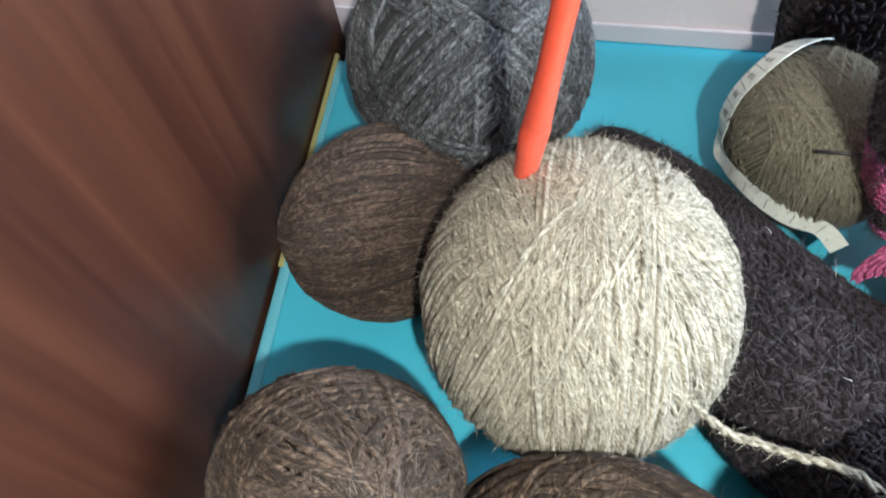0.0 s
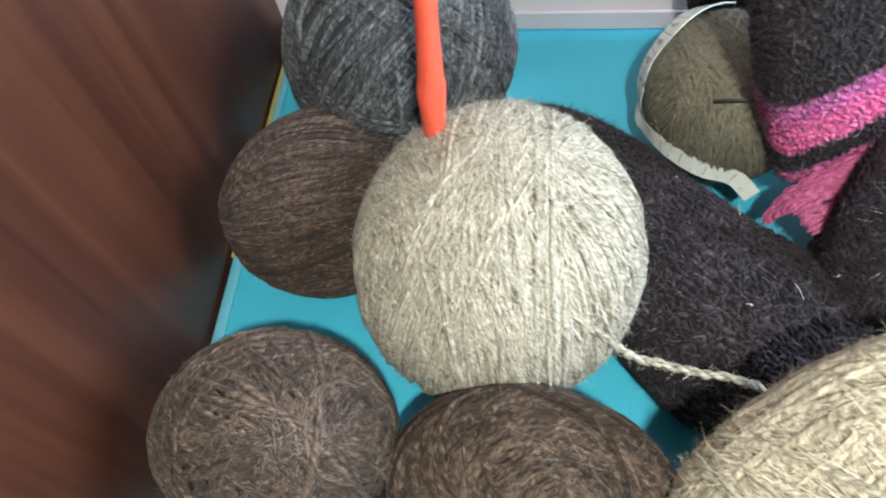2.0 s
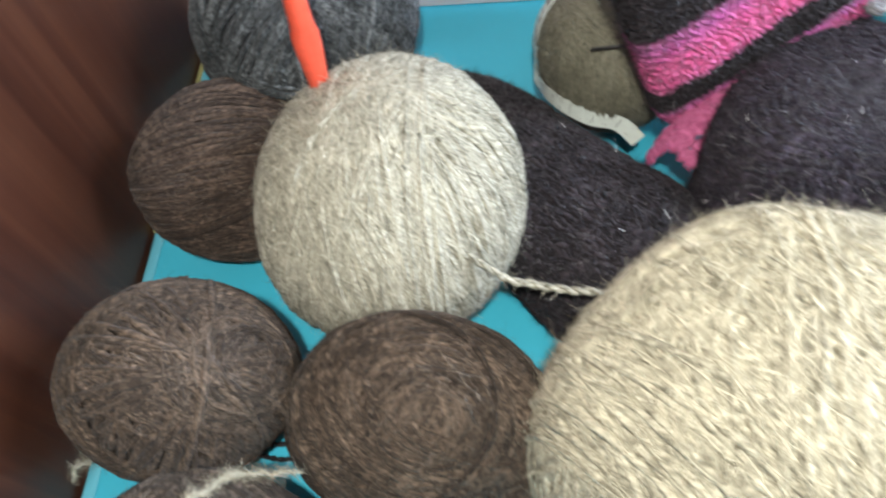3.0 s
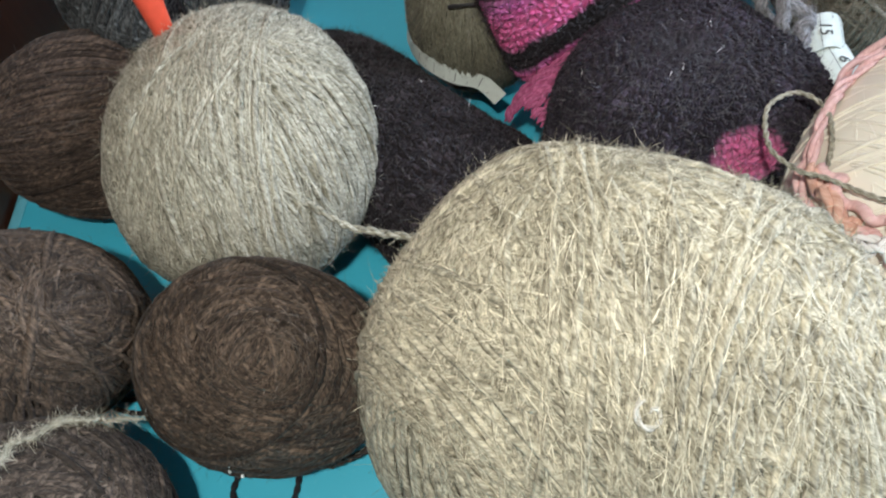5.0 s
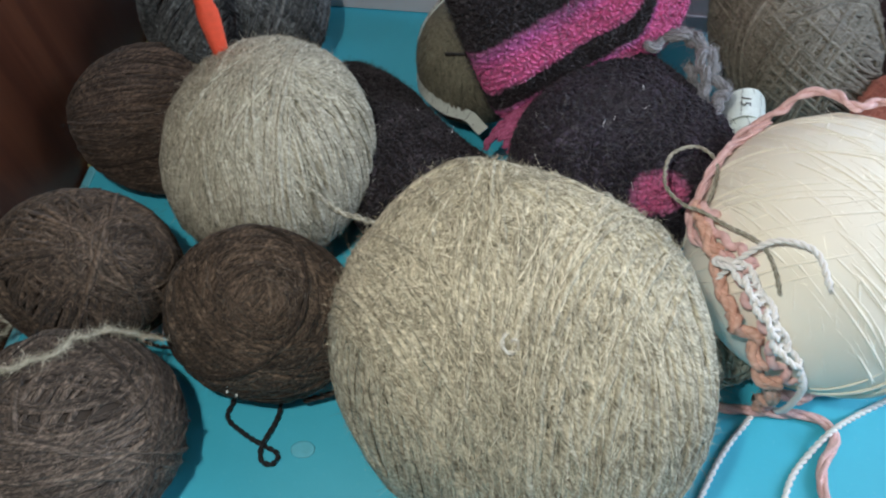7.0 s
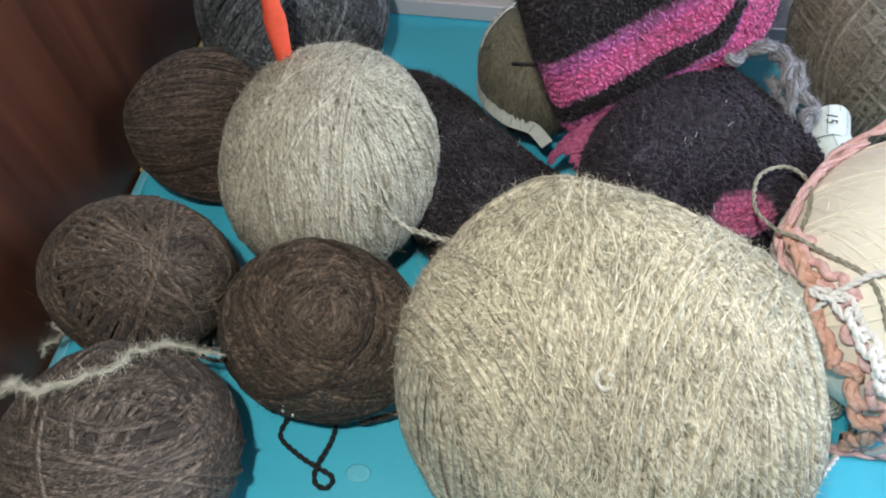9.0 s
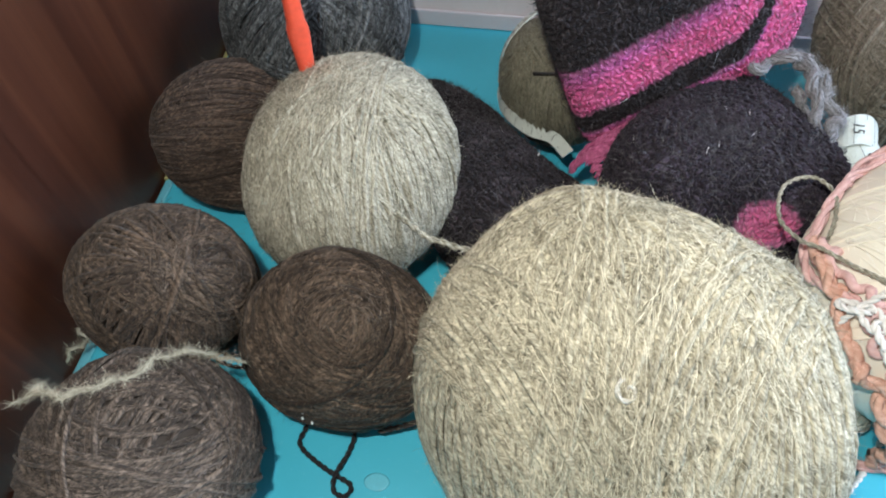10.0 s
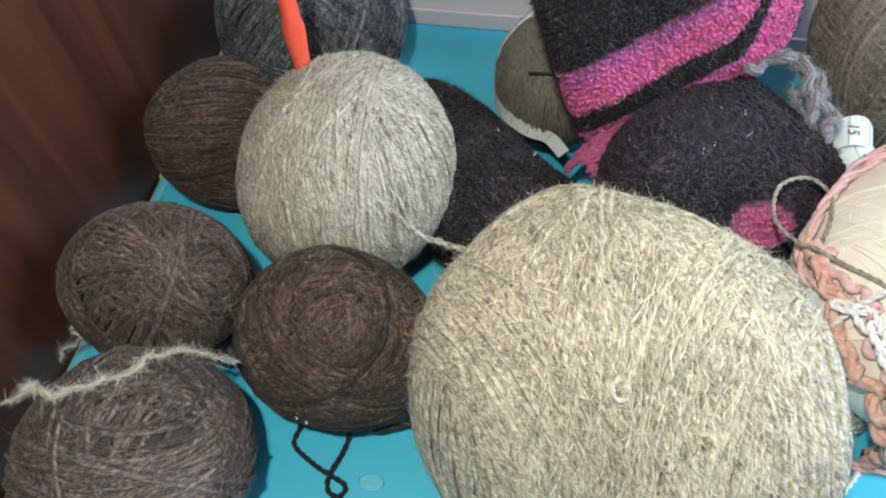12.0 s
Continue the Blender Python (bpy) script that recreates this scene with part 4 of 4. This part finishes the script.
# ---------------- cords and strands round the cream ball ----------------
strand("pink_strand", [(0.2905, 0.079, 0.0885), (0.2813, 0.0986, 0.0765), (0.2818, 0.1126, 0.0785), (0.2918, 0.1285, 0.0895), (0.3084, 0.1500, 0.0880), (0.3220, 0.1560, 0.0960), (0.3306, 0.1580, 0.1040),
                       (0.3420, 0.1560, 0.1070), (0.3471, 0.1440, 0.1095), (0.360, 0.1490, 0.1080), (0.3690, 0.1300, 0.1135), (0.385, 0.125, 0.109)], 0.0021, WOOL["pink"], cream, plies=2, pitch=0.022, wobble=0.001, label="pink strand laid round the cream ball")
strand("pink_strand", [(0.2835, 0.0938, 0.085), (0.2815, 0.104, 0.082), (0.2845, 0.118, 0.087), (0.2945, 0.1330, 0.0905), (0.3060, 0.1440, 0.0905), (0.3180, 0.1500, 0.0955)], 0.0017, WOOL["pink"], cream, pitch=0.02, wobble=0.001)
braid = tagged(strand("crochet_chain", [(0.2831, 0.1116, 0.084), (0.2815, 0.0998, 0.0834), (0.2837, 0.088, 0.084), (0.2845, 0.078, 0.080), (0.2895, 0.0668, 0.0756), (0.2966, 0.0551, 0.0676), (0.3083, 0.0462, 0.0513),
                                        (0.317, 0.0475, 0.032), (0.320, 0.052, 0.012), (0.322, 0.054, 0.003)], 0.0027, WOOL["peach"], None, plies=3, pitch=0.014, wobble=0.005, hair=("peach", 300)),
               "salmon-pink crocheted chain hanging down the cream ball", "crochet chain")
strand("pale_row", [(0.2861, 0.1096, 0.088), (0.2855, 0.0978, 0.0884), (0.2890, 0.086, 0.091), (0.2945, 0.0765, 0.0925), (0.2935, 0.070, 0.084), (0.3000, 0.0585, 0.078), (0.3100, 0.048, 0.062), (0.3200, 0.0435, 0.048)],
       0.0030, WOOL["pink"], braid, plies=1, pitch=0.010, wobble=0.003)
chain_line = spline([(0.2848, 0.0791, 0.0874), (0.2909, 0.0738, 0.0908), (0.2956, 0.0637, 0.0876), (0.3012, 0.0550, 0.0825), (0.3072, 0.0473, 0.0730), (0.3127, 0.0438, 0.0700)], 8)
white_chain = None
for n, (c0, c1) in enumerate(zip(chain_line, chain_line[1:])):
    mid, way2 = (c0 + c1) / 2, unit(c1 - c0)
    tilt = unit(np.cross(way2, (0.3 * (-1) ** n, 0.2, 1.0)))
    oval = [mid + way2 * 0.0060 * math.cos(t) + tilt * 0.0032 * math.sin(t) for t in np.linspace(0, 2 * math.pi, 13)]
    link_ob = strand("chain_link", oval, 0.0014, WOOL["white"], white_chain)
    white_chain = white_chain or tagged(link_ob, "white crocheted chain of cotton yarn on the cream ball", "crochet chain")
white_chain.name = "white_crochet_chain"
strand("yarn_end", [(0.3127, 0.0438, 0.0700), (0.3190, 0.0400, 0.0560), (0.3235, 0.0420, 0.032), (0.3275, 0.0480, 0.011), (0.3292, 0.0519, 0.0055)], 0.0014, WOOL["white"], white_chain)
strand("yarn_end", [(0.3140, 0.0445, 0.0680), (0.3215, 0.0420, 0.0530), (0.3265, 0.0445, 0.030), (0.3310, 0.0490, 0.010), (0.3345, 0.0510, 0.0050)], 0.0013, WOOL["white"], white_chain)
strand("yarn_arc", [(0.2845, 0.0751, 0.0800), (0.2903, 0.0767, 0.0924), (0.2985, 0.0773, 0.1034), (0.3069, 0.0740, 0.1073), (0.3132, 0.0689, 0.1063), (0.3171, 0.0580, 0.0996)], 0.0013, WOOL["white"], white_chain)
strand("pink_row", [(0.3200, 0.0500, 0.0090), (0.3300, 0.0560, 0.0100), (0.3400, 0.0570, 0.0080), (0.3500, 0.0590, 0.0095), (0.3600, 0.0605, 0.0070), (0.3660, 0.0615, 0.0040)],
       0.0026, WOOL["pink"], braid, plies=3, pitch=0.016, wobble=0.002, label="pale pink row along the foot of the ball")
ring = tagged(strand("beige_yarn_loop", [(0.3033, 0.0618, 0.0900), (0.3008, 0.070, 0.0965), (0.2965, 0.0795, 0.0995), (0.288, 0.0915, 0.0945), (0.2800, 0.1018, 0.091), (0.2740, 0.1060, 0.090), (0.2679, 0.1165, 0.0905),
                                         (0.2723, 0.1326, 0.0915), (0.2846, 0.1385, 0.0910), (0.2919, 0.131, 0.0900), (0.2895, 0.1181, 0.0895), (0.2850, 0.108, 0.088)], 0.0009, WOOL["tan"], None),
              "thin beige yarn tail in a loop between sock and cream ball", "yarn")
pink_yarn = tagged(strand("pink_yarn", [(0.262, 0.060, 0.004), (0.285, 0.054, 0.003), (0.303, 0.0525, 0.0026), (0.331, 0.0505, 0.0026), (0.345, 0.0495, 0.0026), (0.3535, 0.0440, 0.0026), (0.3530, 0.0360, 0.0026), (0.3465, 0.0280, 0.0026),
                                        (0.3425, 0.014, 0.0026), (0.3500, -0.006, 0.0026), (0.366, -0.020, 0.0026)], 0.0023, WOOL["pink"], None, plies=3, pitch=0.035),
                   "thick strand of pink yarn curving over the table", "yarn")
tagged(strand("white_yarn", [(0.277, -0.010, 0.0016), (0.293, 0.017, 0.0016), (0.305, 0.034, 0.0016), (0.317, 0.047, 0.0016), (0.326, 0.059, 0.0016), (0.333, 0.070, 0.004)], 0.0014, WOOL["white"], None),
       "white cotton yarn lying on the table", "yarn", "white yarns on the table")
tagged(strand("white_yarn", [(0.318, -0.006, 0.0016), (0.329, 0.018, 0.0016), (0.3405, 0.031, 0.0016), (0.352, 0.0412, 0.0058), (0.3700, 0.0520, 0.0016), (0.392, 0.063, 0.0016), (0.418, 0.078, 0.0016)], 0.0014, WOOL["white"], None),
       "white cotton yarn crossing the pink strand on the table", "yarn", "white yarns on the table")
tagged(strand("grey_yarn", [(0.378, 0.218, 0.106), (0.390, 0.203, 0.088), (0.401, 0.192, 0.080), (0.415, 0.180, 0.062), (0.432, 0.172, 0.035)], 0.0011, WOOL["greyolive"], None),
       "thin grey yarn from the grey-olive ball over the salmon ball", "yarn")
tagged(knitted("wool_scrap", "grey-green folded wool scrap under the cream ball", "wool", blob((0.026, 0.018, 0.014), 2.4, 2.0, 0.004, 50.0), 12, 30, WOOL["sage"], "sage", 700, pose(0.303, 0.078, 0.0145, 0, 0, 20)))
